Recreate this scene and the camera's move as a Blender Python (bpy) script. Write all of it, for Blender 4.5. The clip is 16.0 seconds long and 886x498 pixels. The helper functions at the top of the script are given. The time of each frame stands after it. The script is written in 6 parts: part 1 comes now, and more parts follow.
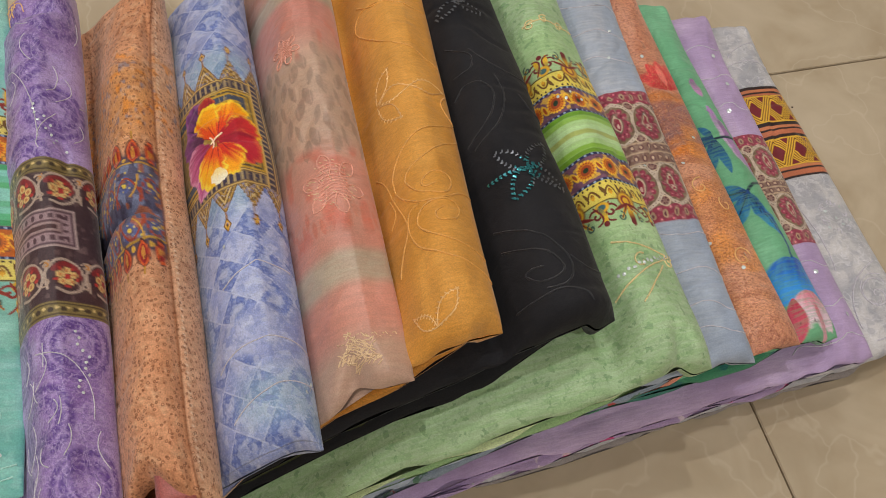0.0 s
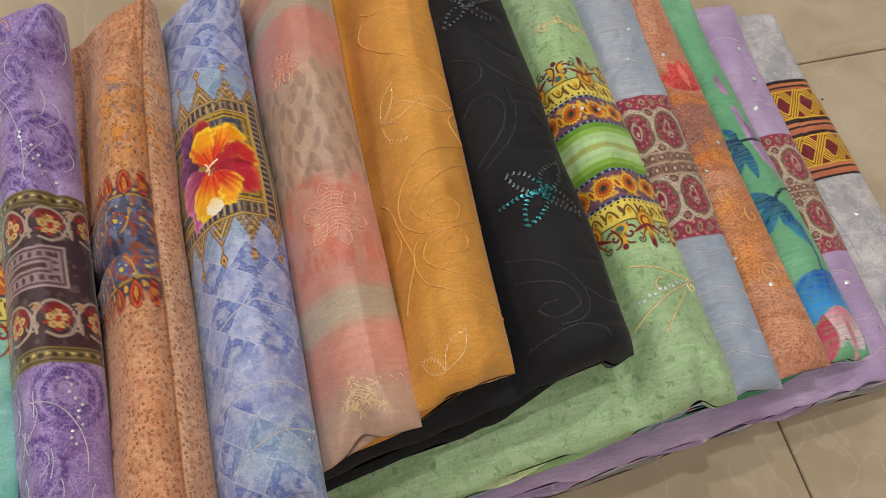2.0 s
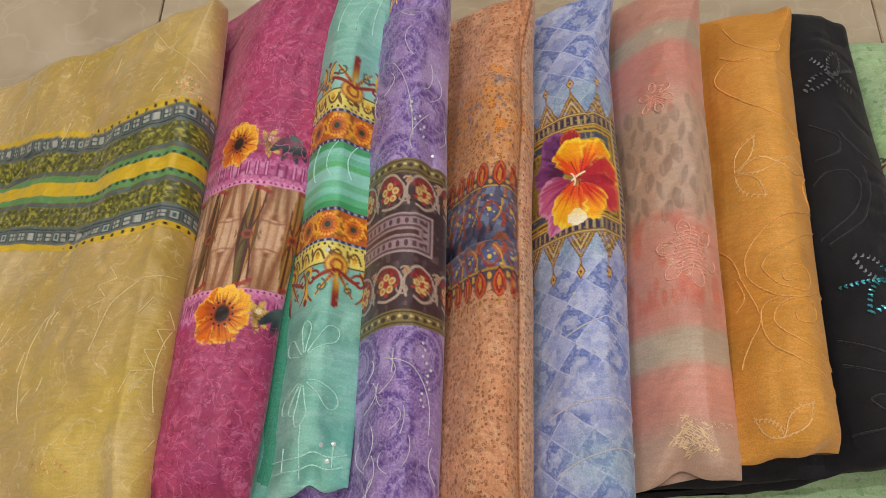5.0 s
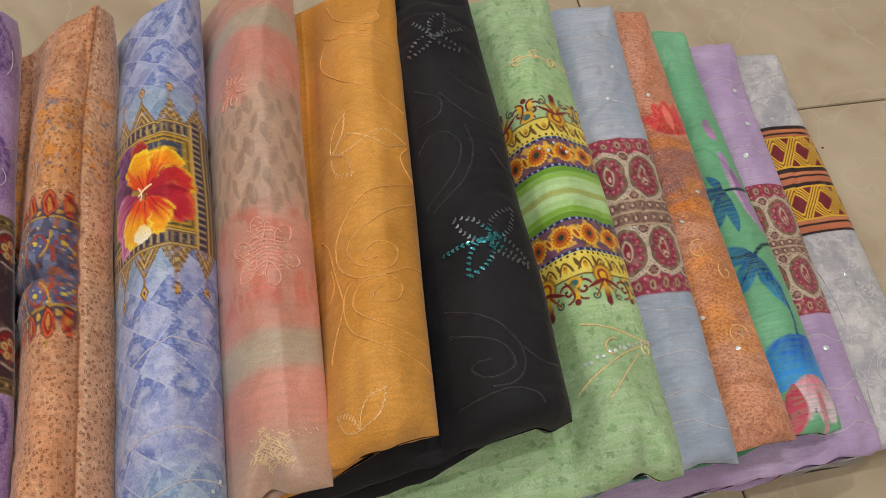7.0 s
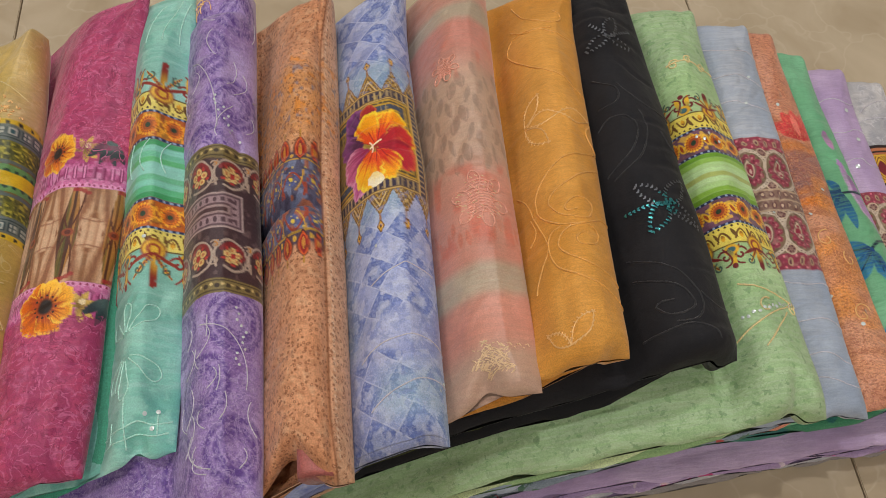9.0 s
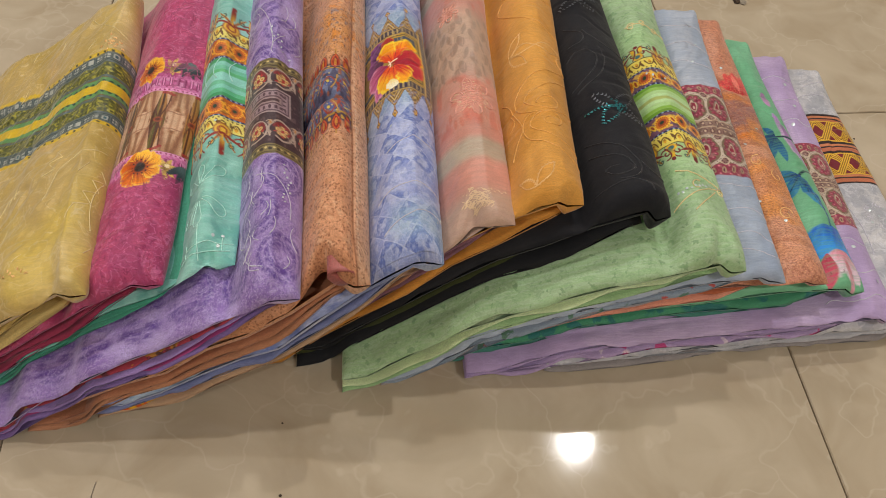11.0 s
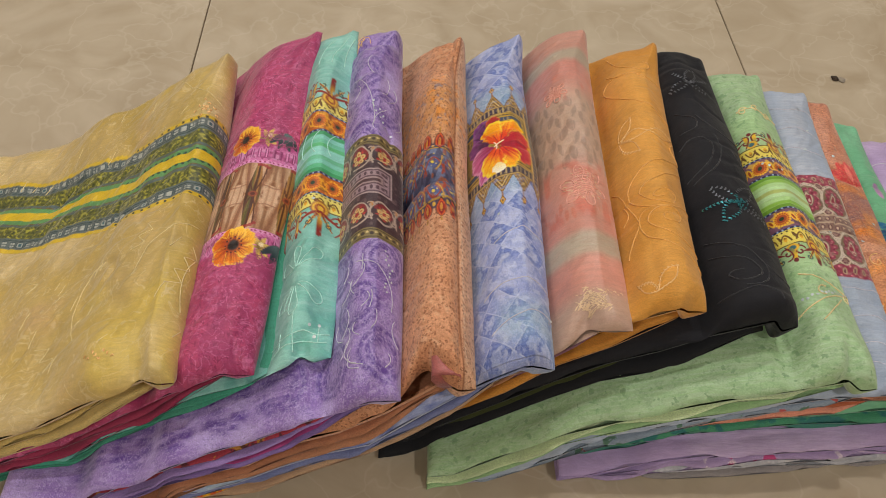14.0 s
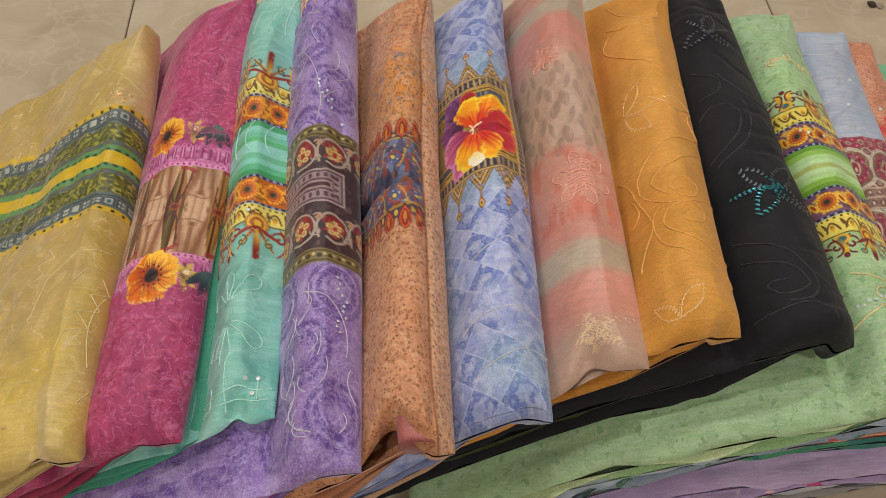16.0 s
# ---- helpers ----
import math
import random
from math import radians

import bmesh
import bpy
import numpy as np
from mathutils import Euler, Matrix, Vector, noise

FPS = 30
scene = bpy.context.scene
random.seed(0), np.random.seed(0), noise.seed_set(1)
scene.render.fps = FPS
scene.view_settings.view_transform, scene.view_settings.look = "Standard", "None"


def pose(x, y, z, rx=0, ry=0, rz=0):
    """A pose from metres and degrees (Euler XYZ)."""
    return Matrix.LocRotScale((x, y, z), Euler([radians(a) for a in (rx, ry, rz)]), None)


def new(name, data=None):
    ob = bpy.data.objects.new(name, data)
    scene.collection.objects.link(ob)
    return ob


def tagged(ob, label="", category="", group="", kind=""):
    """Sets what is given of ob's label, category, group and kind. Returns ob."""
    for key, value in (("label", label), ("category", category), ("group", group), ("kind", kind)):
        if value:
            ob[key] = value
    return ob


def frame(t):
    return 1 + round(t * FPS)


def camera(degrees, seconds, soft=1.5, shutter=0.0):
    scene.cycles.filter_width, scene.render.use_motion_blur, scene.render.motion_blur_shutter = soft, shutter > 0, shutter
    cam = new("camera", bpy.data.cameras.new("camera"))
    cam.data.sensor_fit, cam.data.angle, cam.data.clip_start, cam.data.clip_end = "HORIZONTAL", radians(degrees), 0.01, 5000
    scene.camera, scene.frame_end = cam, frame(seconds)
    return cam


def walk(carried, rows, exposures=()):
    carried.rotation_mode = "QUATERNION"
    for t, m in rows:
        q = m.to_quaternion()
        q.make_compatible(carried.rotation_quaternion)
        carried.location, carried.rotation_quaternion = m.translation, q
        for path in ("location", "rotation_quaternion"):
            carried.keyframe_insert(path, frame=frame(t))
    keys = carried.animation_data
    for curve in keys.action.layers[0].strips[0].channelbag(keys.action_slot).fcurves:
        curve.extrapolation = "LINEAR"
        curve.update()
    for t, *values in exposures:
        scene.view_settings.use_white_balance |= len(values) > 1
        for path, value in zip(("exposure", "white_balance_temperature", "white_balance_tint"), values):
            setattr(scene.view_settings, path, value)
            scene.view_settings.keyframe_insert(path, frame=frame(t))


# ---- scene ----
cam = camera(55.7, 16.0, soft=0.6)
METRES = 1.3317
BASE = pose(0.0011, -0.1014, 0.5259, -59.530, -4.995, -14.656)
ROWS = [
    (0.0, 0.0, 0.0, 0.0, 0.0, 0.0, -0.0),
    (0.5, 0.0107, 0.0306, 0.0065, 0.77, -0.5, -0.14),
    (1.0, 0.0326, 0.0404, 0.0238, 1.69, -1.0, 0.0),
    (1.5, 0.028, 0.0222, 0.029, 2.07, -1.97, 0.45),
    (2.0, 0.0044, 0.0178, 0.0253, 1.37, -2.58, 0.65),
    (2.5, -0.0472, 0.0158, 0.0236, 0.87, -3.73, -3.25),
    (3.0, -0.096, 0.0172, 0.0204, 2.41, -3.97, -9.36),
    (5.5, -0.09, -0.0044, 0.0277, 8.67, -4.39, -13.6),
    (6.0, -0.0258, 0.0119, 0.0342, 7.46, -3.66, -10.03),
    (6.5, 0.014, 0.0271, 0.0413, 5.0, -2.81, -5.98),
    (7.0, 0.0347, 0.0366, 0.0408, 3.35, -2.43, -3.09),
    (7.5, 0.0438, 0.042, 0.042, 2.1, -2.48, -2.63),
    (8.0, 0.0352, 0.0367, 0.0424, 1.49, -2.39, -2.36),
    (8.5, 0.0095, 0.0167, 0.0303, 1.59, -1.99, -3.72),
    (9.0, -0.0262, -0.0186, -0.0008, 4.76, 0.6, -6.69),
    (9.5, -0.0226, -0.0459, -0.0376, 5.82, 1.77, -7.74),
    (10.0, -0.0109, -0.0592, -0.0605, 6.16, 3.01, -7.3),
    (12.5, 0.0239, -0.1586, -0.1734, 6.5, 13.19, -8.67),
    (13.0, 0.011, -0.1392, -0.1631, 6.49, 13.17, -9.28),
    (13.5, -0.0103, -0.1133, -0.1333, 6.78, 12.64, -10.06),
    (14.0, -0.0347, -0.0883, -0.0898, 8.04, 10.0, -10.62),
    (14.5, -0.0491, -0.0516, -0.0472, 8.68, 5.53, -10.89),
    (15.0, -0.0456, -0.0144, -0.0319, 8.96, 5.25, -9.83),
    (15.5, -0.0352, -0.0093, -0.0325, 8.97, 4.92, -8.3),
    (16.0, -0.0373, -0.0152, -0.0384, 8.95, 4.75, -7.91),
]
walk(cam, [(t, BASE @ pose(METRES * x, METRES * y, METRES * z, 90 + pitch, roll, yaw)) for t, x, y, z, yaw, pitch, roll in ROWS],
     exposures=[(0.0, -0.06), (9.0, -0.08), (10.5, 0.02), (12.5, 0.10), (13.5, 0.06), (14.5, 0.0), (16.0, 0.0)])

# ---- world, lamps, exposure ----
scene.view_settings.exposure = 0.0
world = bpy.data.worlds.new("world")
scene.world = world
world.use_nodes = True
world.node_tree.nodes["Background"].inputs[0].default_value = (0.9, 0.95, 1.0, 1)
world.node_tree.nodes["Background"].inputs[1].default_value = 0.05
CEIL = 2.75
# first lamp placed from its floor reflection; the others are added as fill
LAMPS = [(0.855, 1.185, 1.0), (-0.30, 0.30, 0.86), (-2.3, 0.9, 1.0), (1.2, -1.5, 1.5), (-1.8, -2.1, 1.5), (-0.7, 2.7, 1.0)]
LAMP_WATTS = 16.2
for lx, ly, share in LAMPS:
    ld = bpy.data.lights.new("ceiling_lamp", "AREA")
    ld.shape, ld.size, ld.energy, ld.color = "DISK", 0.075, LAMP_WATTS * share, (0.985, 0.965, 0.94)
    lo = new("ceiling_lamp", ld)
    lo.matrix_world = pose(lx, ly, CEIL - 0.03)


# ---- small tools ----
def lin(r, g, b):
    """Linear colour from everyday 0-255 values."""
    out = []
    for k in (r, g, b):
        k = k / 255.0
        out.append(k / 12.92 if k <= 0.04045 else ((k + 0.055) / 1.055) ** 2.4)
    return np.array(out)


def vnoise(x, y, seed=0):
    """Smooth value noise in 0..1 on arrays."""
    x, y = np.asarray(x, float), np.asarray(y, float)
    xi, yi = np.floor(x).astype(np.int64), np.floor(y).astype(np.int64)
    fx, fy = x - xi, y - yi
    fx, fy = fx * fx * (3 - 2 * fx), fy * fy * (3 - 2 * fy)

    def h(a, b):
        n = (a * 374761393 + b * 668265263 + seed * 974711) & 0x7FFFFFFF
        n = ((n ^ (n >> 13)) * 1274126177) & 0x7FFFFFFF
        return ((n ^ (n >> 16)) & 0xFFFF) / 65535.0

    return (h(xi, yi) * (1 - fx) + h(xi + 1, yi) * fx) * (1 - fy) + (h(xi, yi + 1) * (1 - fx) + h(xi + 1, yi + 1) * fx) * fy


def fnoise(x, y, seed=0):
    return 0.55 * vnoise(x, y, seed) + 0.3 * vnoise(2.1 * x, 2.1 * y, seed + 7) + 0.15 * vnoise(4.3 * x, 4.3 * y, seed + 13)


def step(a, b, x):
    k = np.clip((x - a) / (b - a), 0, 1)
    return k * k * (3 - 2 * k)


def link_mesh(name, verts, faces, material, parent=None, label="", smooth=True):
    """One mesh object from arrays of vertices and quads or triangles."""
    me = bpy.data.meshes.new(name)
    verts, faces = np.asarray(verts, np.float32), np.asarray(faces, np.int32)
    k = faces.shape[1]
    me.vertices.add(len(verts))
    me.vertices.foreach_set("co", verts.ravel())
    me.loops.add(faces.size)
    me.loops.foreach_set("vertex_index", faces.ravel())
    me.polygons.add(len(faces))
    me.polygons.foreach_set("loop_start", np.arange(0, faces.size, k, dtype=np.int32))
    me.polygons.foreach_set("use_smooth", np.full(len(faces), smooth))
    me.update(calc_edges=True)
    me.validate()
    me.materials.append(material)
    ob = new(name, me)
    ob.parent = parent
    if label:
        ob["label"] = label
    return ob


def part(name, bm, material, parent, label=""):
    me = bpy.data.meshes.new(name)
    bm.to_mesh(me)
    bm.free()
    me.materials.append(material)
    ob = new(name, me)
    ob.parent = parent
    if label:
        ob["label"] = label
    return ob


def box(bm, x0, y0, z0, x1, y1, z1, bevel=0.0):
    m = Matrix.LocRotScale(((x0 + x1) / 2, (y0 + y1) / 2, (z0 + z1) / 2), None, (x1 - x0, y1 - y0, z1 - z0))
    r = bmesh.ops.create_cube(bm, size=1, matrix=m)
    if bevel:
        es = list({e for q in r["verts"] for e in q.link_edges})
        bmesh.ops.bevel(bm, geom=es, offset=bevel, segments=2, affect="EDGES")
    return bm


# ---- materials ----
def nodes_of(name):
    m = bpy.data.materials.new(name)
    m.use_nodes = True
    return m, m.node_tree.nodes, m.node_tree.links, m.node_tree.nodes["Principled BSDF"]


def tone_print(n, l, coord, dye, keep, kind, tone, scale, lo, hi, amount):
    """A small printed or woven figure: "vine" follows the contours of a noise, "ring" makes little rings, "blot" clouds,
    "weft" fine cross threads. It stays off the border bands, where the mesh's own print has its say."""
    mp = n.new("ShaderNodeMapping")
    mp.inputs["Rotation"].default_value = (0.3, 0.5, 0.2)
    l.new(coord, mp.inputs["Vector"])
    if kind == "ring":
        tx = n.new("ShaderNodeTexVoronoi")
        tx.inputs["Scale"].default_value = scale
        l.new(mp.outputs[0], tx.inputs["Vector"])
        val = tx.outputs["Distance"]
    else:
        tx = n.new("ShaderNodeTexNoise")
        tx.inputs["Scale"].default_value = scale
        tx.inputs["Detail"].default_value = 2.5 if kind == "vine" else 4
        tx.inputs["Distortion"].default_value = 0.8 if kind == "vine" else 0.2
        if kind == "weft":
            mp.inputs["Rotation"].default_value = (0, 0, 0)
            mp.inputs["Scale"].default_value = (0.08, 1.0, 0.3)
        l.new(mp.outputs[0], tx.inputs["Vector"])
        val = tx.outputs["Fac"]
    ramp = n.new("ShaderNodeValToRGB")
    e = ramp.color_ramp.elements
    w = (hi - lo) * 0.35
    e[0].position, e[0].color = lo - w, (0, 0, 0, 1)
    e[1].position, e[1].color = lo, (1, 1, 1, 1)
    if kind in ("vine", "ring"):
        q = ramp.color_ramp.elements.new(hi)
        q.color = (1, 1, 1, 1)
        q = ramp.color_ramp.elements.new(hi + w)
        q.color = (0, 0, 0, 1)
    l.new(val, ramp.inputs["Fac"])
    fac = n.new("ShaderNodeMath")
    fac.operation = "MULTIPLY"
    fac.inputs[1].default_value = amount
    l.new(ramp.outputs[0], fac.inputs[0])
    out = fac.outputs[0]
    if keep is not None:
        f2 = n.new("ShaderNodeMath")
        f2.operation = "MULTIPLY"
        l.new(out, f2.inputs[0])
        l.new(keep, f2.inputs[1])
        out = f2.outputs[0]
    mix = n.new("ShaderNodeMix")
    mix.data_type = "RGBA"
    l.new(out, mix.inputs[0])
    l.new(dye, mix.inputs[6])
    mix.inputs[7].default_value = (*lin(*tone), 1)
    return mix.outputs[2]


def cloth(name, colour=None, rough=0.75, sheen=0.25, weave=1400.0, grain=0.25, spec=0.3, bump=0.25, slub=0.06, prints=(), crinkle=0.25):
    """Woven cloth: print colours come with the mesh, or one plain colour; thread grain, slubs and fine relief on top."""
    m, n, l, b = nodes_of(name)
    co = n.new("ShaderNodeTexCoord")
    fine = n.new("ShaderNodeTexNoise")
    fine.inputs["Scale"].default_value = weave
    fine.inputs["Detail"].default_value = 2
    l.new(co.outputs["Object"], fine.inputs["Vector"])
    mp = n.new("ShaderNodeMapping")
    mp.inputs["Scale"].default_value = (22, 150, 40)
    l.new(co.outputs["Object"], mp.inputs["Vector"])
    slubs = n.new("ShaderNodeTexNoise")
    slubs.inputs["Scale"].default_value = 4.0
    slubs.inputs["Detail"].default_value = 3
    l.new(mp.outputs[0], slubs.inputs["Vector"])
    blot = n.new("ShaderNodeTexNoise")
    blot.inputs["Scale"].default_value = 34
    blot.inputs["Detail"].default_value = 4
    l.new(co.outputs["Object"], blot.inputs["Vector"])

    def around(tex, amount):
        r = n.new("ShaderNodeMapRange")
        r.inputs[1].default_value, r.inputs[2].default_value = 0.3, 0.7
        r.inputs[3].default_value, r.inputs[4].default_value = 1 - amount, 1 + amount
        l.new(tex.outputs["Fac"], r.inputs[0])
        return r.outputs[0]

    k1 = n.new("ShaderNodeMath")
    k1.operation = "MULTIPLY"
    l.new(around(fine, grain), k1.inputs[0])
    l.new(around(slubs, slub), k1.inputs[1])
    k2 = n.new("ShaderNodeMath")
    k2.operation = "MULTIPLY"
    l.new(k1.outputs[0], k2.inputs[0])
    l.new(around(blot, 0.10), k2.inputs[1])
    mul = n.new("ShaderNodeVectorMath")
    mul.operation = "SCALE"
    l.new(k2.outputs[0], mul.inputs["Scale"])
    if colour is None:
        at = n.new("ShaderNodeAttribute")
        at.attribute_name = "dye"
        dye, keep = at.outputs["Color"], at.outputs["Alpha"]
    else:
        flat = n.new("ShaderNodeRGB")
        flat.outputs[0].default_value = (*lin(*colour), 1)
        dye, keep = flat.outputs[0], None
    for kind, tone, scale, lo, hi, amount in prints:
        dye = tone_print(n, l, co.outputs["Object"], dye, keep, kind, tone, scale, lo, hi, amount)
    l.new(dye, mul.inputs[0])
    l.new(mul.outputs[0], b.inputs["Base Color"])
    b.inputs["Roughness"].default_value = rough
    b.inputs["Specular IOR Level"].default_value = spec
    b.inputs["Sheen Weight"].default_value = sheen
    b.inputs["Sheen Roughness"].default_value = 0.4
    bp = n.new("ShaderNodeBump")
    bp.inputs["Strength"].default_value = bump
    bp.inputs["Distance"].default_value = 0.0006
    l.new(k1.outputs[0], bp.inputs["Height"])
    crk = n.new("ShaderNodeTexNoise")
    crk.inputs["Scale"].default_value, crk.inputs["Detail"].default_value, crk.inputs["Distortion"].default_value = 110, 5, 0.6
    l.new(co.outputs["Object"], crk.inputs["Vector"])
    b2 = n.new("ShaderNodeBump")
    b2.inputs["Strength"].default_value, b2.inputs["Distance"].default_value = crinkle * 1.3, 0.002
    l.new(crk.outputs["Fac"], b2.inputs["Height"])
    l.new(bp.outputs[0], b2.inputs["Normal"])
    l.new(b2.outputs[0], b.inputs["Normal"])
    return m


def plain(name, colour, rough=0.5, metal=0.0, spec=0.5, emit=0.0):
    m, n, l, b = nodes_of(name)
    b.inputs["Base Color"].default_value = (*lin(*colour), 1)
    b.inputs["Roughness"].default_value = rough
    b.inputs["Metallic"].default_value = metal
    b.inputs["Specular IOR Level"].default_value = spec
    if emit:
        b.inputs["Emission Color"].default_value = (*lin(*colour), 1)
        b.inputs["Emission Strength"].default_value = emit
    return m


def marble_tile():
    """Polished beige porcelain with cloudy veins, each tile shifted a little."""
    m, n, l, b = nodes_of("beige_marble_tile")
    geo = n.new("ShaderNodeNewGeometry")
    info = n.new("ShaderNodeObjectInfo")
    off = n.new("ShaderNodeVectorMath")
    off.operation = "MULTIPLY_ADD"
    off.inputs[1].default_value = (9, 7, 3)
    l.new(info.outputs["Random"], off.inputs[0])
    l.new(geo.outputs["Position"], off.inputs[2])
    cloud = n.new("ShaderNodeTexNoise")
    cloud.inputs["Scale"].default_value, cloud.inputs["Detail"].default_value = 11.0, 8
    cloud.inputs["Distortion"].default_value = 1.2
    l.new(off.outputs[0], cloud.inputs["Vector"])
    ramp = n.new("ShaderNodeValToRGB")
    e = ramp.color_ramp.elements
    e[0].position, e[0].color = 0.30, (*lin(172, 155, 130), 1)
    e[1].position, e[1].color = 0.72, (*lin(196, 181, 158), 1)
    l.new(cloud.outputs["Fac"], ramp.inputs["Fac"])
    vein = n.new("ShaderNodeTexVoronoi")
    vein.feature = "DISTANCE_TO_EDGE"
    vein.inputs["Scale"].default_value = 11
    warp = n.new("ShaderNodeTexNoise")
    warp.inputs["Scale"].default_value, warp.inputs["Detail"].default_value = 9, 4
    l.new(off.outputs[0], warp.inputs["Vector"])
    wv = n.new("ShaderNodeVectorMath")
    wv.operation = "MULTIPLY_ADD"
    wv.inputs[1].default_value = (0.3, 0.3, 0.3)
    l.new(warp.outputs["Color"], wv.inputs[0])
    l.new(off.outputs[0], wv.inputs[2])
    l.new(wv.outputs[0], vein.inputs["Vector"])
    vr = n.new("ShaderNodeMapRange")
    vr.inputs[1].default_value, vr.inputs[2].default_value = 0.0, 0.03
    vr.inputs[3].default_value, vr.inputs[4].default_value = 0.22, 0.0
    l.new(vein.outputs["Distance"], vr.inputs[0])
    mix = n.new("ShaderNodeMix")
    mix.data_type = "RGBA"
    l.new(vr.outputs[0], mix.inputs[0])
    l.new(ramp.outputs[0], mix.inputs[6])
    mix.inputs[7].default_value = (*lin(214, 202, 182), 1)
    l.new(mix.outputs[2], b.inputs["Base Color"])
    smear = n.new("ShaderNodeTexNoise")
    smear.inputs["Scale"].default_value, smear.inputs["Detail"].default_value = 14, 5
    l.new(geo.outputs["Position"], smear.inputs["Vector"])
    rr = n.new("ShaderNodeMapRange")
    rr.inputs[1].default_value, rr.inputs[2].default_value = 0.35, 0.7
    rr.inputs[3].default_value, rr.inputs[4].default_value = 0.04, 0.085
    l.new(smear.outputs["Fac"], rr.inputs[0])
    l.new(rr.outputs[0], b.inputs["Roughness"])
    b.inputs["Specular IOR Level"].default_value = 0.45
    return m


def wall_paint(name, colour):
    m, n, l, b = nodes_of(name)
    t = n.new("ShaderNodeTexNoise")
    t.inputs["Scale"].default_value, t.inputs["Detail"].default_value = 3, 6
    r = n.new("ShaderNodeValToRGB")
    r.color_ramp.elements[0].color = (*(lin(*colour) * 0.9), 1)
    r.color_ramp.elements[1].color = (*lin(*colour), 1)
    l.new(t.outputs["Fac"], r.inputs["Fac"])
    l.new(r.outputs[0], b.inputs["Base Color"])
    b.inputs["Roughness"].default_value = 0.85
    return m


M_TILE = marble_tile()
M_GROUT = plain("dark_grout", (124, 108, 88), 0.9)
M_WALL = wall_paint("cream_wall_paint", (196, 188, 175))
M_CEIL = wall_paint("white_ceiling_paint", (235, 233, 228))
M_LAMPRIM = plain("white_lamp_rim", (235, 235, 235), 0.4)
M_DIRT = plain("dark_grit", (62, 48, 36), 0.9)
M_HAIR = plain("grey_thread_scrap", (150, 138, 122), 0.8)

# ---- the room ----
floor = new("floor", None)
tagged(floor, "polished beige marble-look floor tiles with dark joints", "floor", kind="structure")
bm = bmesh.new()
box(bm, -3.3, -2.7, -0.05, 3.3, 3.3, -0.0035)
part("grout_bed", bm, M_GROUT, floor, "dark grout between tiles")
bm = bmesh.new()
box(bm, -0.2993, -0.2993, -0.03, 0.2993, 0.2993, 0.0, 0.0006)
tile_mesh = bpy.data.meshes.new("tile")
bm.to_mesh(tile_mesh)
bm.free()
tile_mesh.materials.append(M_TILE)
for i in range(-5, 6):
    for j in range(-4, 6):
        o = new("tile", tile_mesh)
        o.parent = floor
        o.location = (0.6 * i, 0.6 * j, 0)
for nm, q in (("wall_north", (-3.4, 3.3, -0.05, 3.4, 3.4, 2.9)), ("wall_south", (-3.4, -2.8, -0.05, 3.4, -2.7, 2.9)),
              ("wall_east", (3.3, -2.7, -0.05, 3.4, 3.3, 2.9)), ("wall_west", (-3.4, -2.7, -0.05, -3.3, 3.3, 2.9))):
    tagged(part(nm, box(bmesh.new(), *q), M_WALL, None), "plain cream painted room wall", "wall", kind="structure")
tagged(part("ceiling", box(bmesh.new(), -3.4, -2.8, CEIL, 3.4, 3.4, CEIL + 0.1), M_CEIL, None), "plain white ceiling", "ceiling", kind="structure")
for lx, ly, share in LAMPS:
    th = tagged(new("ceiling_downlight"), "round white recessed ceiling downlight, one of a partly assumed set", "lamp", "ceiling lamps")
    th.location = (lx, ly, CEIL)
    bm = bmesh.new()
    a = [bm.verts.new((0.1 * math.cos(k * math.tau / 32), 0.1 * math.sin(k * math.tau / 32), 0)) for k in range(32)]
    b2 = [bm.verts.new((0.095 * math.cos(k * math.tau / 32), 0.095 * math.sin(k * math.tau / 32), -0.012)) for k in range(32)]
    c2 = [bm.verts.new((0.08 * math.cos(k * math.tau / 32), 0.08 * math.sin(k * math.tau / 32), -0.008)) for k in range(32)]
    for k in range(32):
        bm.faces.new((a[k], a[k - 1], b2[k - 1], b2[k]))
        bm.faces.new((b2[k], b2[k - 1], c2[k - 1], c2[k]))
    part("rim", bm, M_LAMPRIM, th)

# ---- the shingled row of folded fabrics: heights ----
GX, GY, GS = -0.62, -0.10, 0.0025
GNX, GNY = 480, 212
gx, gy = GX + GS * np.arange(GNX), GY + GS * np.arange(GNY)
XX, YY = np.meshgrid(gx, gy)
heap = np.zeros((GNY, GNX))


def blur(a, sig):
    k = int(3 * sig / GS) + 1
    w = np.exp(-0.5 * (np.arange(-k, k + 1) * GS / sig) ** 2)
    w /= w.sum()
    p = np.pad(a, k, mode="edge")
    p = sum(w[i] * p[:, i:i + a.shape[1]] for i in range(2 * k + 1))
    return sum(w[i] * p[i:i + a.shape[0], :] for i in range(2 * k + 1))


def sample(g, x, y):
    fx = np.clip((x - GX) / GS, 0, GNX - 1.001)
    fy = np.clip((y - GY) / GS, 0, GNY - 1.001)
    i, j = fx.astype(int), fy.astype(int)
    fx, fy = fx - i, fy - j
    return (g[j, i] * (1 - fx) + g[j, i + 1] * fx) * (1 - fy) + (g[j + 1, i] * (1 - fx) + g[j + 1, i + 1] * fx) * fy


def nose(k):
    k = np.clip(k, 0, 1)
    return np.sqrt(np.maximum(1 - (1 - k) ** 2, 0))


